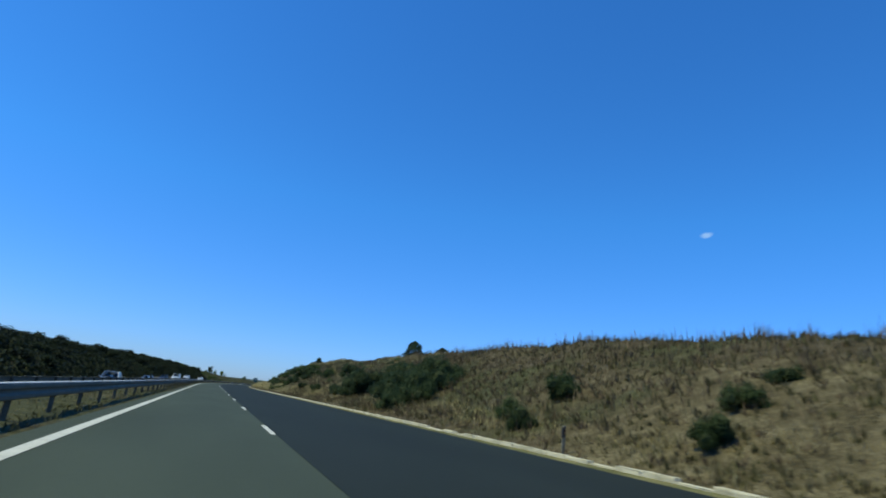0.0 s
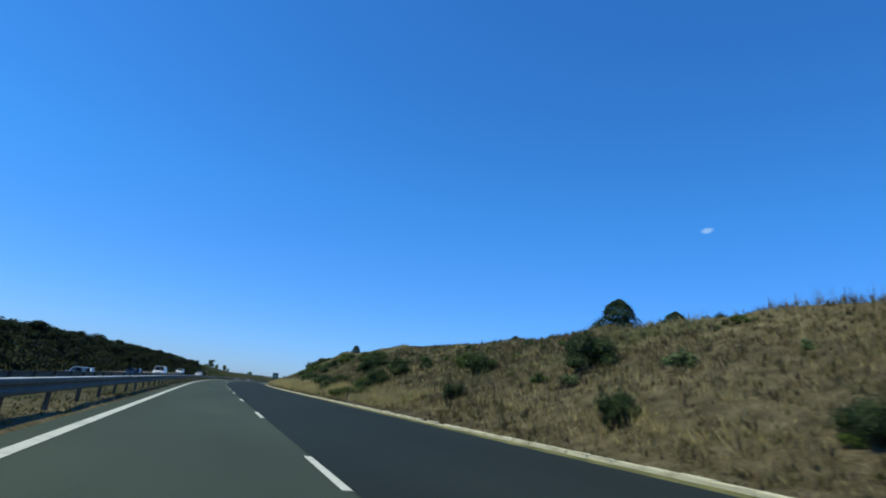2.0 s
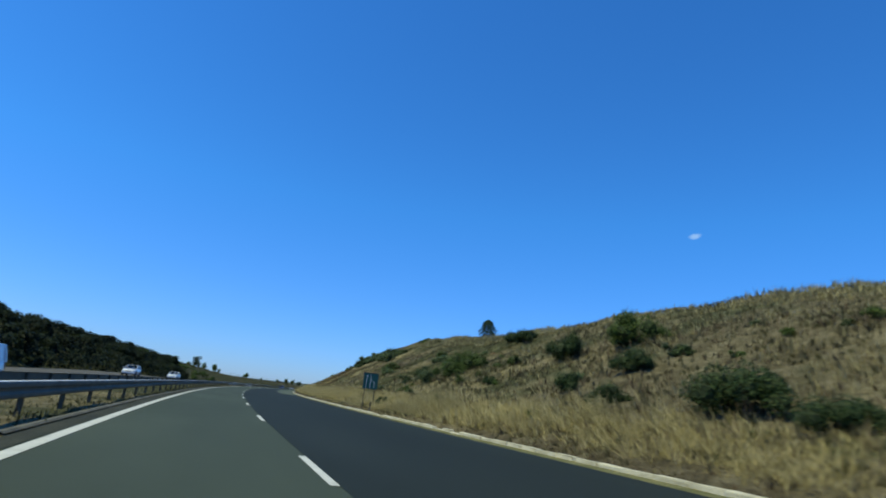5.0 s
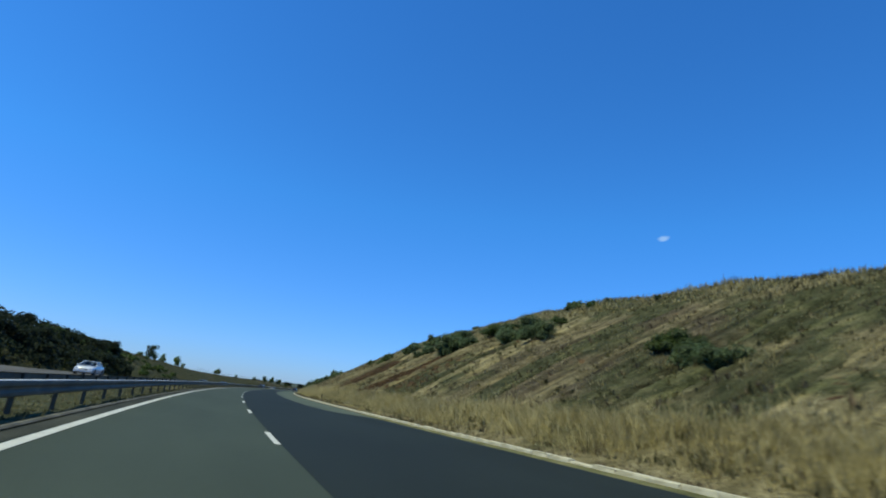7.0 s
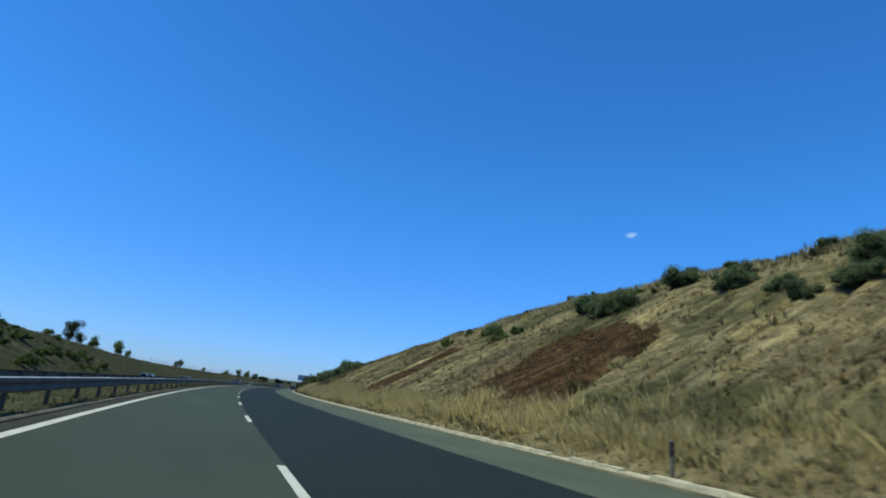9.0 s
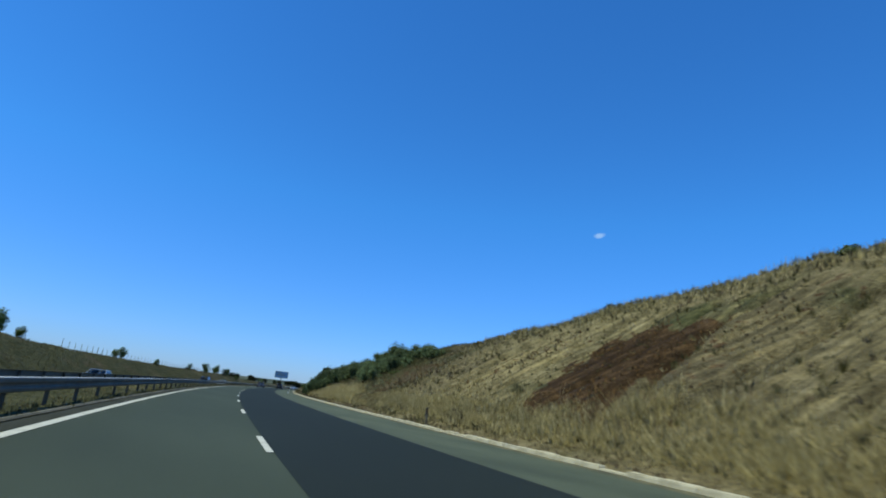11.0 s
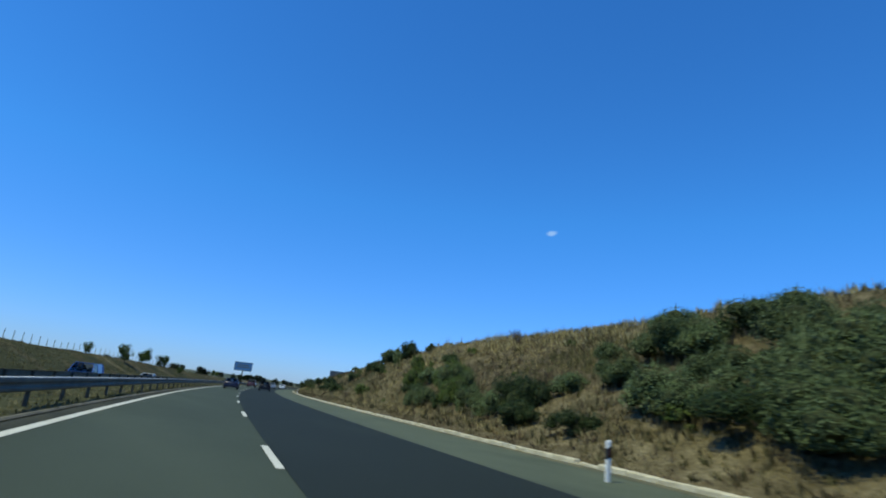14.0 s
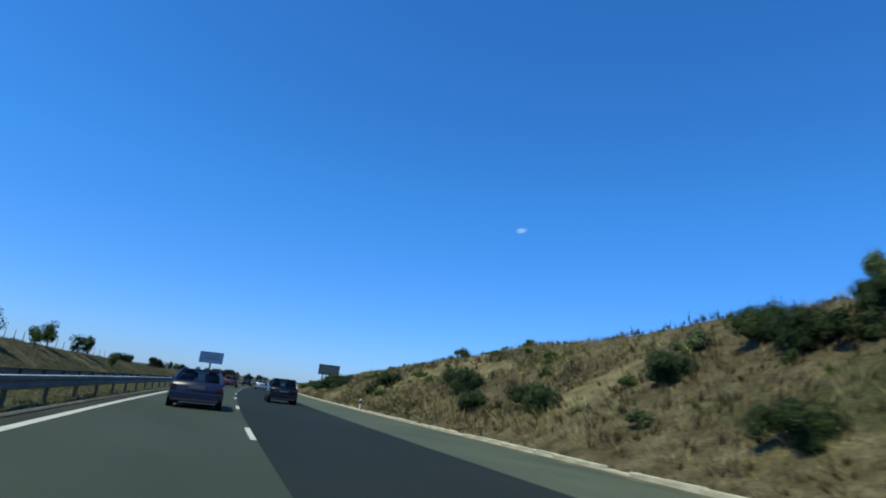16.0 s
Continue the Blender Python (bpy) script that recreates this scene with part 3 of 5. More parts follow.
E0, E1 = -110.0, 1000.0
road = tagged(strip("road", E0, E1, ((-4.35, 0.0), (-2.0, 0.012), (lambda s: seam(s) + 0.02, 0.0)), M_OLD), "worn grey-green asphalt of the overtaking lane", "road", kind="structure")
fresh = strip("fresh_lane", E0, E1, ((seam, 0.006), (edge, 0.006)), M_NEW, 2.0, "newer dark blue-grey asphalt", road)
shoulder = strip("shoulder", 224, E1, ((lambda s: edge(s) - 0.01, 0.0), (KERB_U - 0.05, 0.0)), M_SIDE, 2.0, "pale worn asphalt shoulder", road)
strip("dirt_edge", E0, 232, ((KERB_U - 0.62, 0.002), (KERB_U - 0.3, 0.014), (KERB_U - 0.02, 0.03)), M_FRINGE, 2.0, "strip of dust and dry weeds along the kerb", road)
strip("dirt_edge", 232, E1, ((KERB_U - 0.42, 0.004), (KERB_U - 0.2, 0.012), (KERB_U - 0.02, 0.03)), M_DIRT, 2.0, "strip of dust and dry weeds along the kerb", road)
strip("edge_line", E0, E1, ((-3.92, 0.012), (-3.715, 0.012)), M_PAINT, 3.0, "worn white solid line", road)
tagged(strip("road", E0, E1, ((-19.2, 0.0), (-16.6, 0.008), (-14, 0.012), (-11.5, 0.008), (-9.1, 0.0)), M_GREY, lift=opposite), "worn grey asphalt of the other carriageway", "road", kind="structure")
for q in range(-9, 70):
    s1 = 5.84 + 12 * q
    strip("lane_dash", s1 - 3.0, s1, ((lambda s: seam(s) - 0.135, 0.011), (lambda s: seam(s) - 0.005, 0.011)), M_PAINT, 1.0, "", road)

# low concrete gutter edge beside the median
strip("silt_edge", 140, E1, ((-4.36, 0.004), (-4.16, 0.008), (-3.98, 0.011)), M_SILT, 2.0, "dark silt along the road's edge", road)
strip("gutter_edge", 150, 760, ((-4.60, 0.0), (-4.57, 0.035), (-4.50, 0.035), (-4.45, 0.0)), M_GUTTER, 2.0, "low weathered concrete edging", road)


def kerb_stone_mesh(k):
    """A worn kerb stone a metre long, its y axis along the road."""
    rs = random.Random(k)
    bm = bmesh.new()
    box(bm, 0, 0, 0.01, 0.20, 0.99 if k < 5 else 0.85, 0.24, 0.02)
    for v in bm.verts:
        v.co += Vector((rs.uniform(-0.012, 0.012), rs.uniform(-0.005, 0.005), rs.uniform(-0.014, 0.014)))
    me = bpy.data.meshes.new("kerb_stone")
    bm.to_mesh(me)
    bm.free()
    me.materials.append(M_KERB)
    return me


KERBS = [kerb_stone_mesh(k) for k in range(6)]


# ---------------------------------------------------------------- guard rails
BEAM = ((0.0, 0.385), (0.045, 0.415), (0.045, 0.475), (0.0, 0.52), (0.0, 0.56), (0.045, 0.605), (0.045, 0.665), (0.028, 0.695), (-0.06, 0.702), (-0.06, 0.688), (-0.012, 0.67), (-0.012, 0.395), (0.0, 0.385))


def post_mesh():
    bm = bmesh.new()
    for x, y, sx, sy in ((0, -0.047, 0.055, 0.006), (0, 0.047, 0.055, 0.006), (-0.025, 0, 0.006, 0.094)):
        box(bm, x, y, 0.24, sx * 1.6, sy * 1.6, 0.90)
    me = bpy.data.meshes.new("post")
    bm.to_mesh(me)
    bm.free()
    me.materials.append(M_POST)
    return me


POST = post_mesh()


def guard_rail(u, side, s0, s1, label):
    """A corrugated beam on posts; side 1 faces the near carriageway."""
    def fall(s, v):
        return sag(s)

    rail = strip("guard_rail", s0, s1, [(u + side * a, z) for a, z in BEAM], M_STEEL, 2.0, lift=fall if side < 0 else None)
    tagged(rail, label, "guard rail", "guard rails of the median")
    # strip on the lip, coloured bright to show sun on it
    strip("top_edge", s0, s1, [(u + side * a, z) for a, z in ((0.03, 0.698), (0.022, 0.706), (-0.058, 0.712))], M_STEEL_SUNLIT, 2.0, "top edge with the sun's brightness painted in", rail, lift=fall if side < 0 else None)
    for s in np.arange(s0 + 1.5, s1, 3.25):
        m = stand(float(s), u - side * 0.06, float(sag(s)) if side < 0 else 0, 0 if side > 0 else 180)
        child("post", POST, rail, m)
    return rail


guard_rail(-5.0, 1, -60, 760, "grey galvanised corrugated guard rail on steel posts")
guard_rail(-8.55, -1, -60, 760, "grey guard rail facing the other carriageway")


# ---------------------------------------------------------------- plants
def quads(name, centres, normals, sizes, material, rs, narrow=0.55, fine=False):
    """Leaves as bent four-cornered blades, one island each."""
    n = len(centres)
    nr = normals / np.maximum(np.linalg.norm(normals, axis=1, keepdims=True), 1e-6)
    t = np.cross(nr, rs.normal(size=(n, 3)))
    t /= np.maximum(np.linalg.norm(t, axis=1, keepdims=True), 1e-6)
    b = np.cross(nr, t)
    s = sizes[:, None]
    p0, p2 = centres - t * s, centres + t * s
    p1, p3 = centres + b * s * narrow + nr * s * 0.18, centres - b * s * narrow + nr * s * 0.18
    if fine:
        v = np.stack([p0, p1, p2], 1).reshape(-1, 3)
        k = np.arange(n) * 3
        return mesh_of(name, v, np.stack([k, k + 1, k + 2], 1), material)
    v = np.stack([p0, p1, p2, p3], 1).reshape(-1, 3)
    k = np.arange(n) * 4
    f = np.stack([k, k + 1, k + 2, k + 3], 1)
    return mesh_of(name, v, f, material)


def crown_points(rs, n, lobes, rx, ry, rz, low=0.0, inner=0.45):
    """Points near the skins of overlapping lobes, with the way out of each."""
    per = max(1, n // len(lobes))
    P, N = [], []
    for cx, cy, cz, r in lobes:
        d = rs.normal(size=(per, 3))
        d /= np.linalg.norm(d, axis=1, keepdims=True)
        q = r * (inner + (1.05 - inner) * rs.random((per, 1)) ** 0.5)
        p = np.array([cx, cy, cz]) + d * q
        P.append(p)
        N.append(d + rs.normal(size=(per, 3)) * 0.45 + np.array([0, 0, 0.35]))
    P, N = np.concatenate(P) * np.array([rx, ry, rz]), np.concatenate(N)
    keep = P[:, 2] > low
    return P[keep], N[keep]


def limb_mesh(rs, tips, r0, name="trunk"):
    bm = bmesh.new()
    for base, tip, r in tips:
        base, tip = Vector(base), Vector(tip)
        mid = (base + tip) / 2 + Vector(rs.normal(size=3) * 0.06 * (tip - base).length)
        tube(bm, base, mid, r, r * 0.75, 5, False)
        tube(bm, mid, tip, r * 0.75, r * 0.3, 5, False)
    me = bpy.data.meshes.new(name)
    bm.to_mesh(me)
    bm.free()
    me.materials.append(M_BARK)
    return me


def bush_meshes(k, material, leaves, leaf, upright=1.0, ragged=0.25):
    """A bush about two metres wide and 1.5 high: stems and leaves."""
    rs = np.random.RandomState(100 + k)
    lobes = []
    for i in range(15 + k % 5 if leaves > 2000 else 9):
        a, d = rs.uniform(0, 6.28), 0.85 * rs.random() ** 0.7
        lobes.append((math.cos(a) * d, math.sin(a) * d, rs.uniform(0.12, 1.05) * (1 - 0.45 * d), rs.uniform(0.22, 0.48) * (1.1 - 0.35 * d)))
    P, N = crown_points(rs, leaves, lobes, 1, 1, upright, 0.0, 0.74)
    # loose twigs that break the outline
    m = int(leaves * ragged * 0.32)
    a, e = rs.uniform(0, 6.28, m), rs.uniform(0.1, 1.4, m)
    d = np.stack([np.cos(a) * np.cos(e), np.sin(a) * np.cos(e), np.sin(e)], 1)
    lb = np.array(lobes)[rs.randint(len(lobes), size=m)]
    twig = (lb[:, :3] + d * lb[:, 3:] * (0.92 + 0.22 * rs.random((m, 1)) ** 2)) * np.array([1, 1, upright])
    P, N = np.concatenate([P, twig]), np.concatenate([N, d + rs.normal(size=(m, 3)) * 0.6])
    sizes = leaf * rs.uniform(0.55, 1.3, len(P))
    crown = quads("foliage", P, N, sizes, material, rs, 0.75, True)
    bm = bmesh.new()
    bm.from_mesh(crown)
    # a solid core per lobe, its dark colour standing in for inner shade
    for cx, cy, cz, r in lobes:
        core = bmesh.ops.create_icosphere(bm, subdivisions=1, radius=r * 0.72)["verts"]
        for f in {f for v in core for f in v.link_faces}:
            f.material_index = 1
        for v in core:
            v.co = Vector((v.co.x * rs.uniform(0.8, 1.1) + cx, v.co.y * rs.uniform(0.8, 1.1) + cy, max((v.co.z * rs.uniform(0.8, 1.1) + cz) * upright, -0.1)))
    # slender shoots that stand up out of the leaves
    for _ in range(leaves // 24):
        cx, cy, cz, r = lobes[rs.randint(len(lobes))]
        a, e = rs.uniform(0, 6.28), rs.uniform(0.1, 1.5)
        d = Vector((math.cos(a) * math.cos(e), math.sin(a) * math.cos(e), math.sin(e)))
        root = Vector((cx, cy, cz)) + d * r * 0.9
        tip = root + (d * 0.7 + Vector((rs.normal() * 0.2, rs.normal() * 0.2, 0.8))) * rs.uniform(0.06, 0.20)
        side = Vector((-math.sin(a), math.cos(a), 0)) * 0.011
        bm.faces.new([bm.verts.new((v.x, v.y, v.z * upright)) for v in (root - side, root + side, tip)])
    bm.to_mesh(crown)
    bm.free()
    crown.materials.append(M_INNER_SHADE)
    tips = [((0.05 * math.cos(i), 0.05 * math.sin(i), -0.15), (lb[0] * 0.9, lb[1] * 0.9, lb[2] * upright), 0.028) for i, lb in enumerate(lobes[:7])]
    return limb_mesh(rs, tips, 0.03, "stem"), crown


def tree_meshes(k, material, leaves, leaf):
    """A small broadleaved tree about 4 m high, trunk and limbs under an uneven crown."""
    rs = np.random.RandomState(300 + k)
    lobes = []
    for i in range(13):
        a, d = rs.uniform(0, 6.28), rs.uniform(0.1, 1.15)
        lobes.append((math.cos(a) * d, math.sin(a) * d, rs.uniform(0.8, 3.3), rs.uniform(0.45, 0.85)))
    P, N = crown_points(rs, leaves, lobes, 1, 1, 1, 0.35)
    crown = quads("crown", P, N, leaf * rs.uniform(0.55, 1.3, len(P)), material, rs)
    tips = [((0, 0, -0.3), (0.05, 0.03, 1.5), 0.11)] + [((0.03, 0.02, 1.0), (lb[0], lb[1], lb[2]), 0.05) for lb in lobes[:9]]
    return limb_mesh(rs, tips, 0.1, "trunk"), crown


def wood_meshes(k):
    """A scrub tree of the wooded bank, leafy down to the ground."""
    rs = np.random.RandomState(400 + k)
    lobes = []
    for i in range(12):
        a, d = rs.uniform(0, 6.28), rs.uniform(0.1, 1.2)
        lobes.append((math.cos(a) * d, math.sin(a) * d, rs.uniform(0.4, 2.3), rs.uniform(0.5, 0.85)))
    P, N = crown_points(rs, 900, lobes, 1, 1, 1, 0.0, 0.6)
    crown = quads("crown", P, N, 0.18 * rs.uniform(0.55, 1.3, len(P)), L_WOOD_SHADE, rs)
    return limb_mesh(rs, [((0, 0, -0.3), (0.05, 0.03, 1.2), 0.1)] + [((0, 0, 0.6), lb[:3], 0.05) for lb in lobes[:4]], 0.1, "trunk"), crown


def conifer_meshes(k):
    """A dense dark conifer about 4 m high."""
    rs = np.random.RandomState(500 + k)
    n = 5200
    h = rs.random(n) ** 0.85
    a = rs.uniform(0, 6.28, n)
    lobes = 1 + 0.20 * np.sin(h * 15 + 2.5 * np.cos(a * 2 + k)) + 0.15 * np.sin(a * 4 + h * 9)
    r = (1.0 - h ** 2.1) ** 0.68 * 1.6 * (0.62 + 0.38 * rs.random(n) ** 0.5 + 0.3 * rs.random(n) ** 7) * lobes
    P = np.stack([np.cos(a) * r, np.sin(a) * r, 0.1 + h * 3.4], 1)
    N = np.stack([np.cos(a), np.sin(a), np.full(n, 0.7)], 1) + rs.normal(size=(n, 3)) * 0.4
    crown = quads("crown", P, N, 0.095 * rs.uniform(0.6, 1.3, n), L_PINE, rs)
    return limb_mesh(rs, [((0, 0, -0.3), (0, 0, 3.4), 0.1)], 0.1, "trunk"), crown


BUSH = {
    "dark": [bush_meshes(k, L_DARK, 7500, 0.037) for k in range(4)],
    "green": [bush_meshes(k + 10, L_GREEN, 7500, 0.037) for k in range(4)],
    "grey": [bush_meshes(k + 20, L_GREY, 8500, 0.037, 1.1, 0.35) for k in range(4)],
    "small": [bush_meshes(k + 40, (L_DARK, L_GREEN, L_GREY)[k % 3], 900, 0.10) for k in range(6)],
    "deep": [bush_meshes(k + 50, L_DEEP, 9000, 0.034, 0.95, 0.35) for k in range(4)],
    "wide": [bush_meshes(k + 30, L_GREEN, 9000, 0.036, 0.9, 0.3) for k in range(3)],
}
TREE = [tree_meshes(k, L_DARK if k % 2 else L_GREEN, 1900, 0.13) for k in range(5)]
WOOD = [wood_meshes(k) for k in range(4)]
CONIFER = [conifer_meshes(k) for k in range(3)]
_pick = random.Random(11)
FIRST = {}


def plant(name, pair, s, u, scale, label, category, group, tall=1.0, sink=0.08):
    z = float(land(s, u)) - sink
    p = at(s, u, z)
    m = Matrix.LocRotScale(p, Euler((_pick.uniform(-0.06, 0.06), _pick.uniform(-0.06, 0.06), _pick.uniform(0, 6.28))),
                           Vector((scale * _pick.uniform(0.9, 1.15), scale * _pick.uniform(0.9, 1.15), scale * tall)))
    ob = new(name)
    ob.empty_display_size = 0.2
    ob.matrix_world = m
    tagged(ob, label, category, group)
    for me in pair:
        child(me.name.split(".")[0], me, ob)
    return ob


def bush(kind, s, u, scale, tall=1.0):
    words = {"dark": "dark green rounded bush on the dry slope", "green": "green leafy bush on the dry slope",
             "grey": "loose grey-green shrub among dry grass", "small": "small green bush in rough grass", "deep": "large deep-green bush on the weedy slope", "wide": "large dense green bush at the foot of the slope"}
    return plant("bush", _pick.choice(BUSH[kind]), s, u, scale, words[kind], "bush", "bushes on the slope", tall)


def scrub(spots, label):
    """Low bushes that nobody could count, joined into one object. spots: s, u, size."""
    vs, fs, base = [], [], 0
    rs = np.random.RandomState(len(spots))
    for s, u, r in spots:
        me = BUSH["small"][rs.randint(6)][1]
        co = np.empty(len(me.vertices) * 3, np.float32)
        me.vertices.foreach_get("co", co)
        co = co.reshape(-1, 3) * np.array([r, r, r * 0.85])
        a = rs.uniform(0, 6.28)
        x, y = plan(s, u)
        vs.append(np.stack([co[:, 0] * math.cos(a) - co[:, 1] * math.sin(a) + x, co[:, 0] * math.sin(a) + co[:, 1] * math.cos(a) + y, co[:, 2] + float(land(s, u)) - 0.06], 1))
        tri = np.empty(len(me.loops), np.int32)
        me.loops.foreach_get("vertex_index", tri)
        fs.append(tri.reshape(-1, 3) + base)
        base += len(co)
    tagged(new("scrub", mesh_of("scrub", np.concatenate(vs), np.concatenate(fs), L_GREEN)), label, "scrub", kind="stuff")


# bushes that stand out, from the first to the last along the road: kind, s, u, size, height
for kind, s, u, r, tall in (("dark", 11.1, 10, 0.7, 1), ("dark", 12.2, 12.1, 0.7, 1), ("deep", 12.7, 14.5, 0.6, 1), ("dark", 20, 9.6, 0.8, 1), ("dark", 22, 12.8, 1, 1), ("dark", 22.6, 10.4, 0.8, 1),
                            ("dark", 35.5, 11.2, 1.2, 1), ("deep", 36.6, 9.7, 1.1, 1), ("deep", 37.2, 9.6, 1.2, 1), ("deep", 38, 12.7, 1.6, 1), ("deep", 38.5, 10.1, 1.6, 1), ("deep", 39, 10.4, 1.4, 1),
                            ("deep", 40, 14.2, 1.9, 1), ("deep", 40.5, 11.8, 1.7, 1), ("deep", 41, 14, 1.7, 1), ("deep", 42, 11.4, 1.7, 1), ("deep", 44, 13, 1.6, 1), ("deep", 45.5, 11.3, 1.3, 1)):
    bush(kind, s, u, r, tall)
for kind, s, u, r, tall in (("deep", 50.5, 14, 1.9, 1), ("deep", 52, 11.8, 2, 1), ("deep", 54, 10.6, 1.7, 1), ("dark", 57, 12.3, 1.1, 1), ("deep", 64, 11, 0.9, 1), ("dark", 71, 10.3, 0.9, 1),
                            ("deep", 81, 16.4, 1.6, 1), ("dark", 84, 28.2, 1, 1), ("deep", 85.5, 10.8, 0.8, 1), ("dark", 88.5, 28.5, 1.1, 1), ("dark", 92, 15.1, 1.3, 0.9), ("green", 97.3, 16.5, 1, 1),
                            ("dark", 105, 15.8, 1.15, 0.9), ("green", 105, 10.4, 0.9, 0.6), ("dark", 106, 11.4, 1.4, 0.6), ("dark", 106.5, 12.2, 1.6, 0.85), ("dark", 107, 14.2, 1.3, 0.85), ("wide", 107, 10.1, 1.3, 0.6)):
    bush(kind, s, u, r, tall)
for kind, s, u, r, tall in (("wide", 107.5, 9.4, 0.9, 0.9), ("wide", 108, 11.4, 1.3, 0.85), ("wide", 108.2, 9.3, 1.2, 0.6), ("wide", 109.5, 10, 0.8, 0.85), ("wide", 109.6, 9.7, 1, 0.6), ("dark", 114, 16, 1.2, 0.85),
                            ("dark", 120.5, 10.2, 1.2, 0.9), ("dark", 123, 11.9, 1.2, 0.9), ("dark", 124, 16.2, 1.7, 0.9), ("dark", 125, 15.3, 1.3, 0.9), ("dark", 128, 11, 1.3, 0.9), ("dark", 128.6, 12, 1, 0.75),
                            ("dark", 129, 17, 1.4, 0.9), ("dark", 131, 11.6, 1.2, 0.9), ("dark", 134, 11.6, 1, 0.75), ("dark", 136, 11.9, 0.9, 0.75), ("dark", 136.6, 19.6, 1.3, 0.75), ("green", 141, 20, 1.8, 0.9)):
    bush(kind, s, u, r, tall)
for kind, s, u, r, tall in (("green", 141, 21.2, 1.3, 0.75), ("grey", 148, 20, 1.2, 0.75), ("dark", 148.5, 11.7, 1, 0.75), ("dark", 152, 12.5, 1.5, 0.9), ("dark", 158, 12.4, 0.9, 0.75), ("dark", 161, 15.9, 1.2, 0.75),
                            ("dark", 163, 13.8, 1, 0.75), ("green", 167, 20.5, 1.8, 0.9), ("dark", 171, 18.7, 1.6, 0.9), ("wide", 184, 15.6, 1.6, 0.85), ("green", 185, 17.5, 1.6, 0.85), ("grey", 186, 14.2, 1.2, 0.85),
                            ("dark", 189, 24.6, 1.5, 0.75), ("dark", 192, 25, 1.2, 0.75), ("dark", 200, 18.5, 0.9, 0.85), ("grey", 202, 20.6, 1.15, 0.65), ("green", 204, 21.4, 0.9, 0.65), ("grey", 211.5, 17.2, 1.2, 0.7)):
    bush(kind, s, u, r, tall)
for kind, s, u, r, tall in (("grey", 213.5, 17.6, 1.3, 0.7), ("green", 215.5, 18, 1.2, 0.7), ("grey", 234, 20.8, 1.8, 0.7), ("green", 237, 24.6, 0.94, 0.51), ("grey", 239, 22.8, 1.6, 0.82), ("green", 240, 24.8, 1.1, 0.51),
                            ("grey", 241, 21.7, 1.5, 0.82), ("grey", 243, 22.4, 1.6, 0.7), ("green", 243.5, 25, 1, 0.51), ("grey", 244, 23.8, 1, 0.51), ("green", 246.5, 25.4, 1.1, 0.51), ("grey", 248, 24.2, 1.1, 0.51),
                            ("green", 249, 23.6, 1.4, 0.74), ("grey", 250, 25.6, 1, 0.51), ("grey", 250.5, 21, 1.5, 0.82), ("grey", 252, 20.7, 1.9, 0.7), ("grey", 252, 19.6, 1.4, 0.82), ("grey", 254, 26, 1.1, 0.51)):
    bush(kind, s, u, r, tall)
for kind, s, u, r, tall in (("green", 255, 23.8, 0.94, 0.67), ("grey", 257, 22.4, 1.3, 0.74), ("grey", 259, 26.4, 1, 0.51), ("grey", 263, 25.2, 1.2, 0.74), ("grey", 263, 21.2, 1.1, 0.74), ("grey", 264, 23.9, 1.4, 0.74),
                            ("grey", 265, 20, 0.86, 0.74), ("grey", 267, 21.7, 0.86, 0.74), ("grey", 272, 23.6, 1, 0.74), ("grey", 272, 24.4, 1.2, 0.74), ("grey", 278, 26, 1.4, 0.82), ("grey", 281, 23.4, 1.3, 0.82),
                            ("grey", 281, 22.8, 1.1, 0.82), ("grey", 281, 23.4, 1.5, 0.82), ("grey", 283, 23.6, 1.5, 0.82), ("grey", 288, 25.4, 1.4, 0.82), ("green", 293, 21.5, 0.79, 1), ("green", 294, 20.8, 0.86, 1.1)):
    bush(kind, s, u, r, tall)
for kind, s, u, r, tall in (("green", 297, 21.5, 0.86, 1.1), ("grey", 303, 23.5, 0.94, 1.1), ("green", 305, 23.6, 0.79, 1), ("green", 312, 21.6, 1.01, 1.1), ("grey", 361, 18.4, 1.1, 0.78), ("grey", 364, 18.3, 1.4, 0.78),
                            ("grey", 367, 13, 1.4, 1.1), ("grey", 367, 19.2, 1.5, 0.78), ("grey", 368, 15.6, 1.9, 0.78), ("grey", 368, 17.8, 1.6, 0.78), ("grey", 371, 13.6, 1.0, 0.6), ("grey", 371, 18.8, 1.4, 0.78),
                            ("grey", 373, 18.4, 1.6, 0.95), ("grey", 374, 15.4, 1.5, 0.72), ("grey", 378, 17.2, 1.7, 0.75), ("grey", 378, 15.2, 1.5, 0.8), ("grey", 378, 19.4, 1.5, 0.72), ("grey", 375.6, 18.2, 1.8, 1.0)):
    bush(kind, s, u, r, tall)
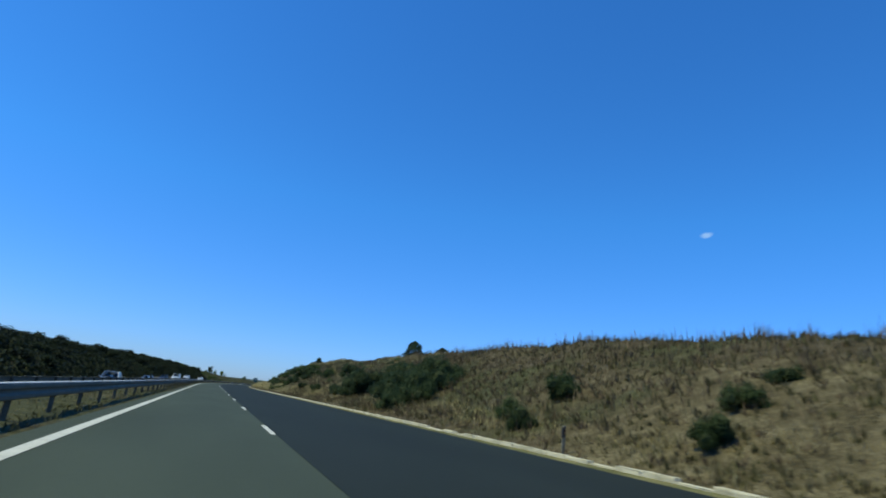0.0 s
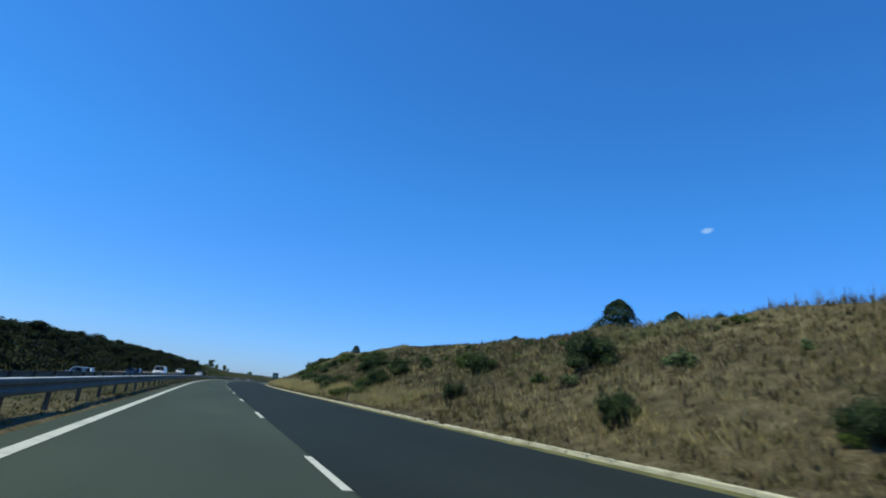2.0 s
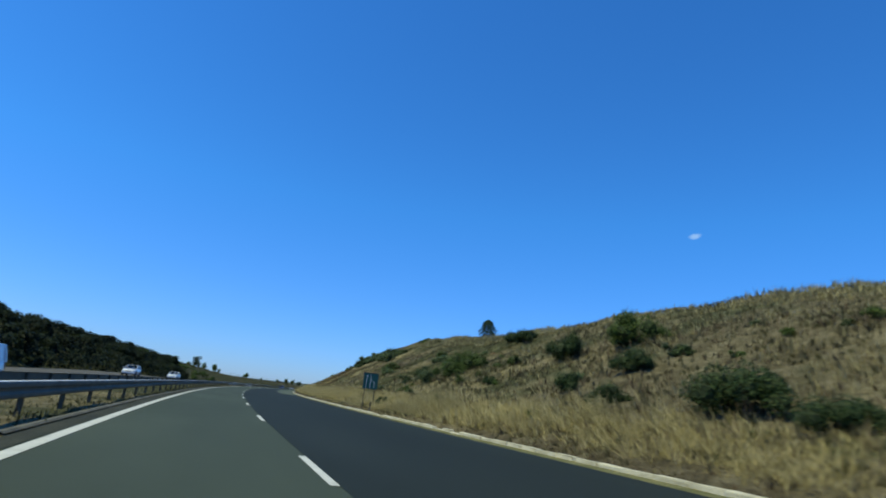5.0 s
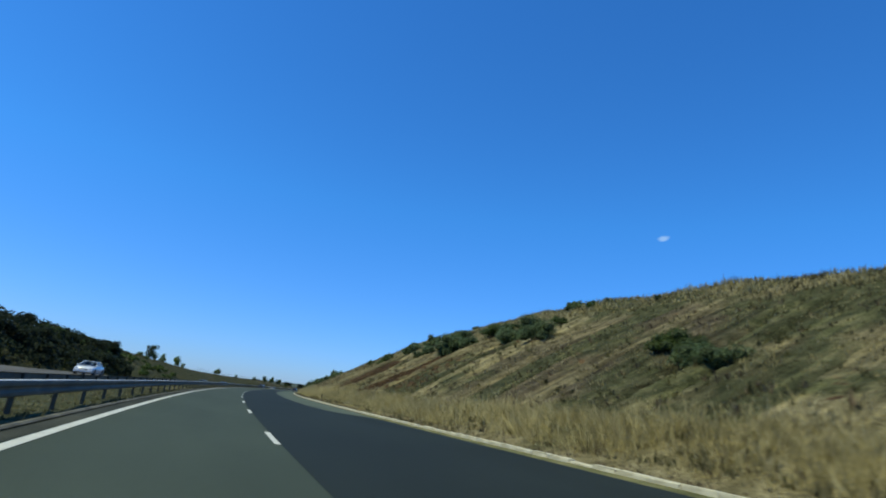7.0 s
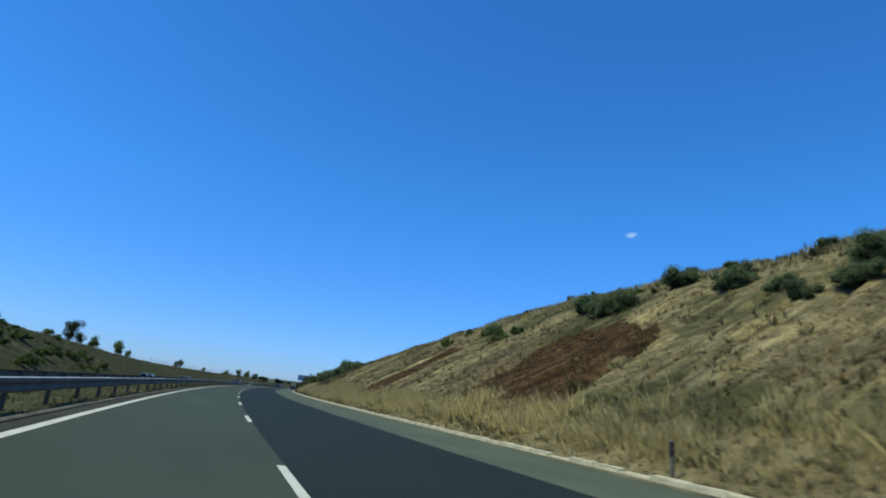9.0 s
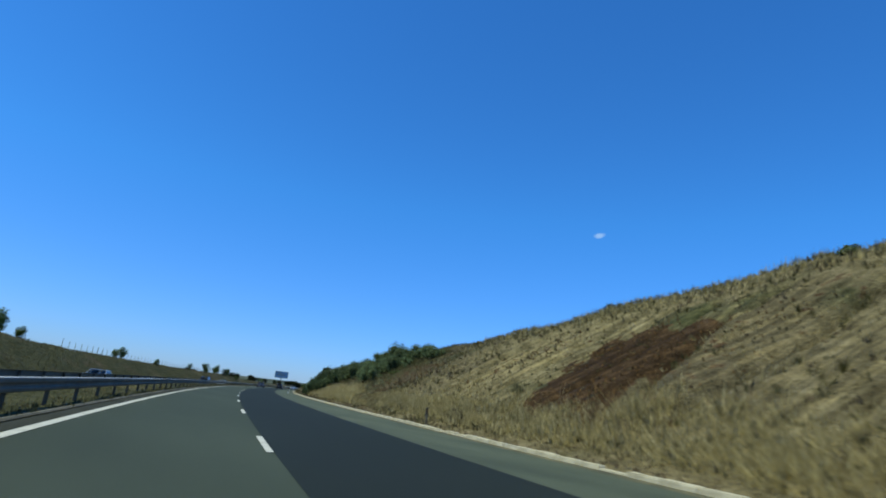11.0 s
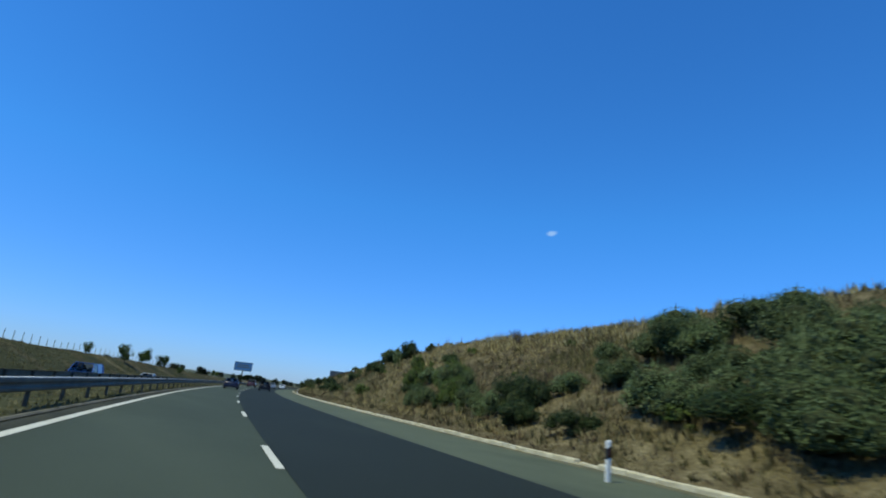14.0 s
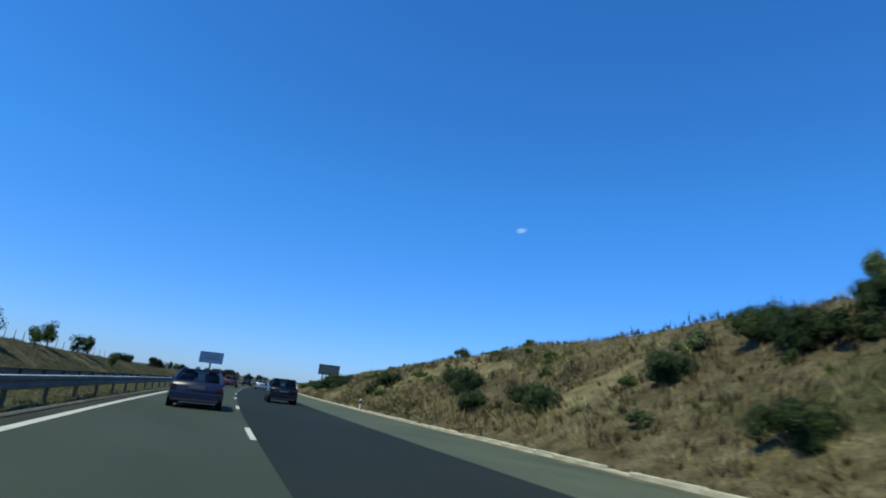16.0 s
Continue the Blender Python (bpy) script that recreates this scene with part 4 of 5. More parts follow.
for kind, s, u, r, tall in (("grey", 381, 18.6, 1.7, 0.72), ("grey", 382, 13.8, 1.7, 1), ("grey", 384, 15.4, 1.6, 0.72), ("grey", 386, 16.5, 1.6, 0.85), ("deep", 386, 10, 1.4, 1), ("deep", 387, 10.6, 1.4, 1.1),
                            ("grey", 387.5, 10.6, 1.4, 1.15), ("deep", 387.5, 9.5, 1.3, 1), ("deep", 388, 8.9, 0.9, 1.15), ("grey", 388.5, 14, 1.9, 0.95), ("deep", 388.5, 9.9, 1.3, 1.15), ("deep", 388.5, 11.5, 1.6, 1),
                            ("deep", 389.5, 11.2, 1.7, 1.1), ("deep", 389.5, 9.4, 1.3, 1), ("grey", 390, 12, 1.9, 1.1), ("grey", 390.5, 18.8, 1.6, 0.85), ("deep", 390.5, 8.9, 1, 1.15), ("deep", 391, 9.8, 1.3, 1.1)):
    bush(kind, s, u, r, tall)
for kind, s, u, r, tall in (("deep", 391, 9.7, 1.2, 1), ("grey", 392, 13.6, 1.7, 0.72), ("grey", 393, 9.4, 1.1, 1.1), ("deep", 393, 9, 0.9, 1.15), ("deep", 393, 11.4, 1.4, 1), ("grey", 393.5, 17.4, 1.7, 0.72),
                            ("grey", 395, 15.2, 1.8, 0.72), ("grey", 395.5, 12.8, 1.7, 0.72), ("grey", 396, 17.4, 1.2, 0.85), ("grey", 398, 15.5, 1.6, 0.95), ("grey", 398, 10.6, 1.5, 0.72), ("grey", 398.5, 17, 1.8, 0.72),
                            ("grey", 399, 11, 1.7, 1.1), ("grey", 399, 13.4, 1.8, 0.72), ("deep", 400, 11, 1.6, 0.72), ("grey", 401, 12.6, 1.5, 0.72), ("grey", 402, 15.6, 1.9, 0.72), ("grey", 403.5, 11.2, 1.4, 0.72)):
    bush(kind, s, u, r, tall)
for kind, s, u, r, tall in (("grey", 404, 17.5, 1.5, 0.58), ("grey", 404, 13.4, 1.3, 0.72), ("grey", 405, 17.4, 1.7, 0.58), ("dark", 406, 9.6, 0.9, 0.72), ("grey", 407, 15.4, 1.4, 0.72), ("grey", 408, 15.2, 1.8, 0.74),
                            ("grey", 408, 13, 1.1, 0.72), ("grey", 409.5, 17.4, 1.6, 0.58), ("dark", 410, 9.9, 1, 0.72), ("grey", 411, 12.4, 1, 0.72), ("deep", 412, 10.8, 1.2, 1.1), ("grey", 412, 15.4, 1, 0.72),
                            ("grey", 413, 10.2, 0.85, 1), ("grey", 416, 10.4, 0.9, 1.1), ("green", 419, 10.6, 1, 1.1), ("grey", 421, 11.4, 1.2, 1.1), ("green", 424, 12.4, 1.2, 1.1), ("grey", 424, 10.3, 1, 1.1)):
    bush(kind, s, u, r, tall)
for kind, s, u, r, tall in (("dark", 426, 10.8, 1.0, 0.85), ("grey", 428, 12.4, 1.15, 0.8), ("green", 430, 11.6, 1, 1.1), ("dark", 430, 14.2, 0.85, 0.85), ("green", 431, 12.7, 0.9, 1), ("green", 434, 12.9, 0.9, 1),
                            ("green", 440, 10, 0.8, 1), ("grey", 445.6, 14.3, 0.75, 1), ("deep", 447, 12.9, 1.0, 0.8), ("deep", 448, 14.4, 0.95, 1), ("grey", 450.4, 14.6, 1, 1), ("deep", 452.6, 15, 0.95, 1),
                            ("dark", 454.8, 9.9, 0.85, 1), ("deep", 456.5, 15.6, 0.9, 1), ("grey", 456.5, 16.6, 1.1, 1), ("deep", 458, 14.2, 1.1, 1), ("dark", 460, 15.2, 1.1, 1), ("deep", 461.5, 12.9, 0.95, 1)):
    bush(kind, s, u, r, tall)
for kind, s, u, r, tall in (("deep", 466, 10.5, 1, 1), ("deep", 467.5, 10.9, 0.9, 1), ("deep", 472, 10.3, 0.9, 1), ("deep", 476, 11.3, 1.3, 1), ("deep", 492, 11.6, 1, 1), ("deep", 517, 10.6, 1.9, 0.62),
                            ("deep", 521, 11.6, 2.2, 0.62), ("deep", 526, 10.4, 2, 0.62)):
    bush(kind, s, u, r, tall)
for kind, s, u, r, tall in (("grey", 376.6, 17.4, 1.4, 0.7), ("grey", 372.5, 16.2, 1.3, 0.7), ("deep", 374.1, 16.6, 1.3, 0.65), ("grey", 382.8, 17.2, 1.5, 0.75), ("deep", 380, 16.8, 1.4, 0.7), ("grey", 386, 17.2, 1.4, 0.8)):
    bush(kind, s, u, r, tall)
# smaller bushes strewn over the slope, more of them where the first stretch is overgrown
_r = random.Random(5)
for _ in range(60):
    bush("small", _r.uniform(70, 200), _r.uniform(9.5, 22), _r.uniform(0.3, 0.8), 0.9)
for _ in range(30):
    s = _r.uniform(225, 345)
    uc = KERB_U + table(CREST, s) / table(GRADE, s)
    bush("small", float(s), float(uc + _r.uniform(-5.5, 2.5)), _r.uniform(0.4, 0.95), 0.9)
for _ in range(36):
    bush("small", _r.uniform(360, 520), _r.uniform(9.6, 19), _r.uniform(0.35, 0.9), 1.0)
scrub([(_r.uniform(520, 760), _r.uniform(9.5, 16), _r.uniform(0.6, 1.3)) for _ in range(28)], "low green scrub at the foot of the distant slope")
scrub([(_r.uniform(292, 352), _r.uniform(-31, -20.8), _r.uniform(0.6, 1.25)) for _ in range(64)], "low green scrub thinning out along the far bank")
scrub([(_r.uniform(60, 200), _r.uniform(9.5, 22), _r.uniform(0.2, 0.5)) for _ in range(40)] + [(_r.uniform(380, 520), _r.uniform(9.6, 18), _r.uniform(0.2, 0.55)) for _ in range(50)], "knee-high green scrub dotted over the dry slope")

# trees on the crest of the near slope
for s, u, r, tall in ((209, 28.9, 0.72, 0.95), (112, 28.5, 0.4, 0.8), (97.5, 31.0, 1.2, 0.98), (95.5, 35.5, 0.95, 0.95)):
    plant("conifer", _pick.choice(CONIFER), s, u, r, "dark dense conifer on the crest of the slope", "tree", "conifers on the crest", tall)
for s, u, r, tall in ((95.5, 27.5, 0.9, 1.1), (99.5, 30.5, 1.3, 1.4), (105, 28.8, 0.8, 1.0), (442.7, 14.6, 1.05, 1.25)):
    plant("tree", _pick.choice(BUSH["dark"]), s, u, r, "low rounded dark green tree on the crest", "tree", "trees on the crest", tall)

# a leafless shrub on the crest
_rs = np.random.RandomState(66)
_tw = []
for _i in range(16):
    _a, _l = _rs.uniform(0, 6.28), _rs.uniform(0.2, 0.75)
    _t = (math.cos(_a) * _l, math.sin(_a) * _l, _rs.uniform(0.9, 1.5))
    _tw.append(((0, 0, -0.1), _t, 0.02))
    for _j in range(2):
        _tw.append(((_t[0] * 0.6, _t[1] * 0.6, _t[2] * 0.6), (_t[0] + _rs.uniform(-0.3, 0.3), _t[1] + _rs.uniform(-0.3, 0.3), _t[2] * _rs.uniform(0.8, 1.1)), 0.012))
_bare = limb_mesh(_rs, _tw, 0.02, "branches")
for s, u, r in ((426, 17.6, 0.8), (428, 18.2, 0.6)):
    _ob = new("dry_shrub", _bare)
    _ob.matrix_world = Matrix.LocRotScale(at(s, u, float(land(s, u))), Euler((0, 0, s)), Vector((r, r, r)))
    tagged(_ob, "leafless dry shrub on the crest of the slope", "shrub")

# the wooded bank beyond the other carriageway
_r = random.Random(8)
for i in range(260):
    s = -20 + 353 * (i + _r.random()) / 260
    u = -20.9 - 11.5 * _r.random()
    if s > 303 and u > -20.6 - 12.5 * (s - 303) / 35:
        continue
    plant("tree", _pick.choice(WOOD), s, u, _r.uniform(0.8, 1.15), "dark green scrub tree of a dense wooded bank", "tree", "trees of the wooded bank", _r.uniform(0.6, 0.85), 0.35)
for s, u, r in ((362, -31.5, 1.0), (369, -32, 0.65), (375, -31.5, 0.75), (390, -31, 0.95), (397, -31, 0.55), (440, -30, 0.55), (445, -30, 0.75), (457, -25.5, 0.5), (494, -25.5, 0.6),
                (517, -25.5, 1.0), (530, -25.5, 0.7), (535, -26, 0.95), (546, -25.5, 0.75), (551, -25.5, 0.85), (555, -22.4, 0.6), (612, -25, 0.6), (618, -25, 0.6)):
    plant("tree", _pick.choice(TREE), s, u, r, "lone dark green tree on the grassy bank", "tree", "trees on the grassy bank")
for _ in range(26):
    s = _r.uniform(600, 900)
    plant("tree", _pick.choice(WOOD), s, -_r.uniform(22, 60), _r.uniform(0.9, 1.6), "distant dark green roadside tree", "tree", "distant trees", 1.0, 0.3)
for _ in range(22):
    s = _r.uniform(700, 980)
    plant("tree", _pick.choice(WOOD), s, _r.uniform(14, 60), _r.uniform(0.7, 1.4), "distant dark green roadside tree", "tree", "distant trees", 1.0, 0.3)


# ---------------------------------------------------------------- undergrowth and grass
def undergrowth():
    """The closed leaf cover between the scrub trees of the wooded bank."""
    rs = np.random.RandomState(77)
    n = 60000
    s, u = rs.uniform(-20, 336, n), -19.5 - 15 * rs.random(n) ** 1.35
    keep = u < np.where(s > 303, -19.9 - 12.5 * (s - 303) / 35, -19)
    s, u = s[keep], u[keep]
    n = len(s)
    z = land(s, u) + rs.random(n) ** 0.6 * (1.0 + 0.55 * wave(s * 0.5, u * 0.6, 78))
    x, y = plan(s, u)
    N = rs.normal(size=(n, 3)) * 0.7 + np.array([0.5, 0, 0.6])
    me = quads("undergrowth", np.stack([x, y, z], 1), N, 0.25 * rs.uniform(0.6, 1.3, n), L_WOOD_SHADE, rs)
    tagged(new("undergrowth", me), "dense dark green scrub covering the far bank", "undergrowth", kind="stuff")


undergrowth()


def grass(name, n, draw, height, width, material, seed, label, blades=4, lean=0.35, growth=None):
    """Tufts of blades over the land, all one object. draw(rs, n) gives s and u."""
    rs = np.random.RandomState(seed)
    s, u = draw(rs, n)
    n = len(s)
    z = land(s, u) - 0.03
    x, y = plan(s, u)
    tall = height * rs.uniform(0.45, 1.25, n) * (0.75 + 0.35 * wave(s * 0.5, u * 0.7, seed))
    if growth is not None:
        tall = tall * growth(s, u)
    k = blades
    base = np.repeat(np.stack([x, y, z], 1), k, 0)
    tall = np.repeat(tall, k) * rs.uniform(0.6, 1.15, n * k)
    a = rs.uniform(0, 6.28, n * k)
    root = base + np.stack([np.cos(a), np.sin(a), np.zeros(n * k)], 1) * (rs.random((n * k, 1)) * height * 0.28)
    w = width * rs.uniform(0.5, 1.3, n * k)
    side = np.stack([-np.sin(a), np.cos(a), np.zeros(n * k)], 1) * w[:, None]
    out = np.stack([np.cos(a), np.sin(a), np.zeros(n * k)], 1)
    wind = np.repeat(np.stack([0.5 * wave(s * 0.16, u * 0.25, 95) - 0.25, 0.5 * wave(s * 0.2, u * 0.3, 96) + 0.25, np.zeros(n)], 1), k, 0)
    bend = (lean * rs.random((n * k, 1)) + 0.05) * tall[:, None]
    mid = root + (out + wind) * bend * 0.35 + np.array([0, 0, 1]) * tall[:, None] * 0.4
    tip = root + (out + wind) * bend + np.array([0, 0, 1]) * tall[:, None]
    v = np.stack([root, mid + side, tip, mid - side], 1).reshape(-1, 3)
    q = np.arange(n * k) * 4
    me = bpy.data.meshes.new(name)
    nv, nf = len(v), n * k
    me.vertices.add(nv)
    me.vertices.foreach_set("co", v.astype(np.float32).ravel())
    me.loops.add(nf * 4)
    me.loops.foreach_set("vertex_index", (q[:, None] + np.arange(4)).astype(np.int32).ravel())
    me.polygons.add(nf)
    me.polygons.foreach_set("loop_start", (np.arange(nf) * 4).astype(np.int32))
    me.update(calc_edges=True)
    me.validate()
    me.materials.append(material)
    return tagged(new(name, me), label, "grass", kind="stuff")


def over(s0, s1, low, high, accept=None, power=1.0):
    def draw(rs, n):
        s = rs.uniform(s0, s1, n)
        u = low + (high - low) * rs.random(n) ** power
        if accept is not None:
            keep = rs.random(n) < accept(s, u)
            s, u = s[keep], u[keep]
        return s, u
    return draw


def clumps(s0, s1, low, high, spread=0.35, each=14):
    """Places gathered in clumps."""
    def draw(rs, n):
        k = n // each
        cs, cu = rs.uniform(s0, s1, k), rs.uniform(low, high, k)
        bare = red_cover(cs, cu) > 0.3
        cs, cu = cs[~bare], cu[~bare]
        s = np.repeat(cs, each) + rs.normal(size=len(cs) * each) * spread
        return s, np.clip(np.repeat(cu, each) + rs.normal(size=len(cs) * each) * spread, 8.5, 40)
    return draw


def on_slope(s, u):
    top = KERB_U + 0.5 + table(CREST, s) / table(GRADE, s)
    return np.where(u < top + 3.5, 1.0, 0.12) * (1 - 0.9 * slips(s, u))


def below_crest(s, u):
    return np.where(u < KERB_U + table(CREST, s) / table(GRADE, s) - 0.8, 1.0, 0.08) * (1 - slips(s, u))


def turf(s, u):
    """Grass stays short on the washed-out strips, so that their steps show."""
    i, past, shown = strips(s, u)
    return 1 - 0.45 * shown


def tussocks(s, u):
    """The foot's grass stands in uneven tussocks with trodden gaps."""
    return np.clip(0.72 + 0.75 * wave(s * 0.45, u * 0.7, 91), 0.22, 1.35)


grass("tall_grass", 42000, over(-5, 540, 8.7, 11.0, lambda s, u: np.interp(s, [60, 150, 350, 385], [0.3, 1.0, 1.0, 0.2]) * np.clip(0.7 + 0.9 * wave(s * 0.28, u * 0.8, 92), 0.06, 1), 0.9), 0.68, 0.011, G_TALL, 31, "tall straw-yellow dry grass along the foot of the slope", 4, 1.0, tussocks)
grass("foot_weeds", 9000, over(-5, 540, 8.1, 11.2, lambda s, u: np.clip(0.35 - 0.9 * wave(s * 0.28, u * 0.8, 92), 0, 1)), 0.38, 0.02, G_DRY, 59, "brown weeds in the gaps of the tall grass", 5, 0.8)
grass("foot_weeds", 5000, over(-5, 540, 8.0, 11.0, lambda s, u: np.clip(0.2 - 0.9 * wave(s * 0.28, u * 0.8, 92), 0, 1)), 0.34, 0.024, G_GREEN, 60, "olive weeds in the gaps of the tall grass", 6, 0.8)
grass("straw_clumps", 24000, clumps(90, 396, 8.9, 11.2), 0.8, 0.011, G_TALL, 51, "clumps of bleached tall grass at the foot of the slope", 4, 1.1)
grass("crest_straw", 9000, lambda rs, n: (lambda s: (s, KERB_U + 0.4 + table(CREST, s) / table(GRADE, s) + rs.uniform(-3.0, 1.6, n)))(np.where(rs.random(n) < 0.82, rs.uniform(150, 350, n), rs.uniform(404, 436, n))), 0.55, 0.026, G_TALL, 53, "band of bleached grass along the crest", 4, 0.5)
grass("dead_stems", 26000, over(-5, 520, 8.5, 22, lambda s, u: on_slope(s, u) * np.clip(1 - 2 * red_cover(s, u), 0, 1) * np.clip(0.6 + 0.7 * wave(s * 0.25, u * 0.4, 71), 0, 1) * np.where(u > KERB_U + table(CREST, s) / table(GRADE, s) - 1.5, np.where(s < 75, 0.15, 0.02), 1.0) * np.interp(s, [130, 180, 360, 385, 435, 455], [1.0, 0.08, 0.08, 0.9, 0.5, 0.45])), 0.8, 0.013, G_STEM, 54, "tall dead brown stems among the grass", 3, 0.6)
grass("straw_clumps", 12000, clumps(60, 360, 10, 24, 0.6), 0.6, 0.015, G_TALL, 52, "clumps of bleached grass on the slope", 4, 0.6, turf)
grass("dry_grass", 92000, over(-5, 540, 8.6, 34, lambda s, u: on_slope(s, u) * np.clip(1.05 - 1.2 * red_cover(s, u), 0, 1) * (1 - gullies(s, u)) * (1 - 0.55 * strips(s, u)[2]) * np.clip(0.75 + 0.6 * wave(s * 0.10, u * 0.15, 41), 0.1, 1)), 0.42, 0.03, G_DRY, 32, "dry yellow-brown grass covering the slope", 4, 0.35, turf)
grass("late_straw", 16000, over(408, 530, 8.8, 20, lambda s, u: on_slope(s, u) * np.clip(0.35 + 0.8 * wave(s * 0.22, u * 0.35, 97), 0, 1)), 0.42, 0.012, G_TALL, 62, "pale straw scattered over the weedy slope", 4, 0.9)
grass("weed_tufts", 9000, over(-5, 520, 8.6, 24, lambda s, u: below_crest(s, u) * np.clip(1 - 2 * red_cover(s, u), 0, 1) * np.interp(s, [140, 190, 360, 390], [1.0, 0.25, 0.25, 1.0])), 0.5, 0.022, G_STEM, 55, "brown weed tufts dotted over the slope", 9, 0.9)
grass("weed_tufts", 5000, over(-5, 520, 8.6, 24, lambda s, u: below_crest(s, u) * np.clip(1 - 2 * red_cover(s, u), 0, 1)), 0.45, 0.024, G_GREEN, 56, "olive weed tufts dotted over the slope", 9, 0.9)
grass("olive_grass", 30000, over(-5, 540, 8.4, 30, lambda s, u: on_slope(s, u) * np.clip(green_cover(s, u) * 1.5 - 0.3, 0, 1)), 0.34, 0.03, G_GREEN, 33, "olive-green weeds among the dry grass", 4, 0.35, turf)
grass("brush_grass", 9000, over(360, 418, 11.5, 20, lambda s, u: on_slope(s, u) * np.clip((u - 11) / 4, 0, 1) * np.clip(0.5 + 0.8 * wave(s * 0.3, u * 0.5, 98), 0, 1)), 0.62, 0.016, G_GREEN, 63, "knee-high olive grass between the shrubs", 4, 0.5)
grass("rust_weeds", 24000, over(225, 372, 9, 20, lambda s, u: red_cover(s, u) * 0.8), 0.24, 0.03, G_RUST, 34, "rust-brown dead weeds on bare red soil", 3)
grass("crest_weeds", 700, lambda rs, n: (lambda s: (s, KERB_U + 0.2 + table(CREST, s) / table(GRADE, s) + rs.uniform(-1.5, 2.0, n)))(np.where(rs.random(n) < 0.9, rs.uniform(8, 78, n), rs.uniform(425, 475, n))), 0.95, 0.02, G_STEM, 35, "tall thin weeds standing along the crest", 3, 0.15)
grass("kerb_litter", 12000, over(-5, 540, 7.86, 8.95, None, 1.2), 0.15, 0.014, G_STEM, 58, "low brown weeds and litter behind the kerb", 4, 0.9)
grass("median_turf", 12000, over(-10, 480, -8.3, -4.7), 0.14, 0.018, G_GREEN, 46, "short olive grass of the median", 3)
grass("median_grass", 10000, over(-10, 480, -8.3, -4.7), 0.15, 0.012, G_TALL, 36, "short dry grass of the median", 3)
grass("median_weeds", 7000, over(-10, 480, -5.2, -4.5, lambda s, u: np.clip(0.7 + 0.5 * wave(s * 0.4, u, 44), 0, 1)), 0.16, 0.018, G_GREEN, 37, "olive weeds under the guard rail", 3)
grass("kerb_weeds", 12000, over(-5, 540, 7.15, 7.62, lambda s, u: np.interp(s, [230, 234, 340, 380], [1.0, 0.35, 0.35, 0.9]) * np.clip(0.4 + 0.9 * wave(s * 0.35, u, 45), 0, 1)), 0.08, 0.012, G_GREEN, 38, "low dry weeds along the kerb", 3)
grass("bank_grass", 10000, over(297, 600, -36, -19.8), 0.30, 0.04, G_GREEN, 39, "olive grass of the far bank", 3)
grass("bank_straw", 9000, over(330, 640, -34, -19.8), 0.28, 0.035, G_DRY, 61, "straw-coloured grass of the far bank", 3)


# ---------------------------------------------------------------- vehicles
def loft(bm, rings):
    """Joins rings of equal length, and closes both ends."""
    rows = [[bm.verts.new(p) for p in r] for r in rings]
    k = len(rows[0])
    for a, b in zip(rows, rows[1:]):
        for j in range(k):
            bm.faces.new((a[j], a[(j + 1) % k], b[(j + 1) % k], b[j]))
    bm.faces.new(rows[0][::-1])
    bm.faces.new(rows[-1])


def wheel_meshes(r, w):
    bm = bmesh.new()
    prof = ((-w / 2, r * 0.62), (-w / 2, r * 0.93), (-w * 0.36, r), (w * 0.36, r), (w / 2, r * 0.93), (w / 2, r * 0.62))
    n = 20
    rings = [[bm.verts.new((x, math.cos(2 * math.pi * i / n) * q, math.sin(2 * math.pi * i / n) * q)) for x, q in prof] for i in range(n)]
    for i in range(n):
        a, b = rings[i], rings[(i + 1) % n]
        for j in range(len(prof) - 1):
            bm.faces.new((a[j], a[j + 1], b[j + 1], b[j]))
    tyre = bpy.data.meshes.new("tyre")
    bm.to_mesh(tyre)
    bm.free()
    tyre.materials.append(M_RUBBER)
    bm = bmesh.new()
    tube(bm, (-w * 0.34, 0, 0), (w * 0.34, 0, 0), r * 0.63, None, 20)
    for i in range(5):
        a = 2 * math.pi * i / 5
        for sgn in (-1, 1):
            box(bm, sgn * w * 0.36, math.cos(a) * r * 0.32, math.sin(a) * r * 0.32, 0.02, 0.07, r * 0.6, 0, Matrix.Rotation(a - math.pi / 2, 4, "X"))
    rim = bpy.data.meshes.new("rim")
    bm.to_mesh(rim)
    bm.free()
    rim.materials.append(M_RIM)
    return tyre, rim


WHEEL = wheel_meshes(0.31, 0.2)


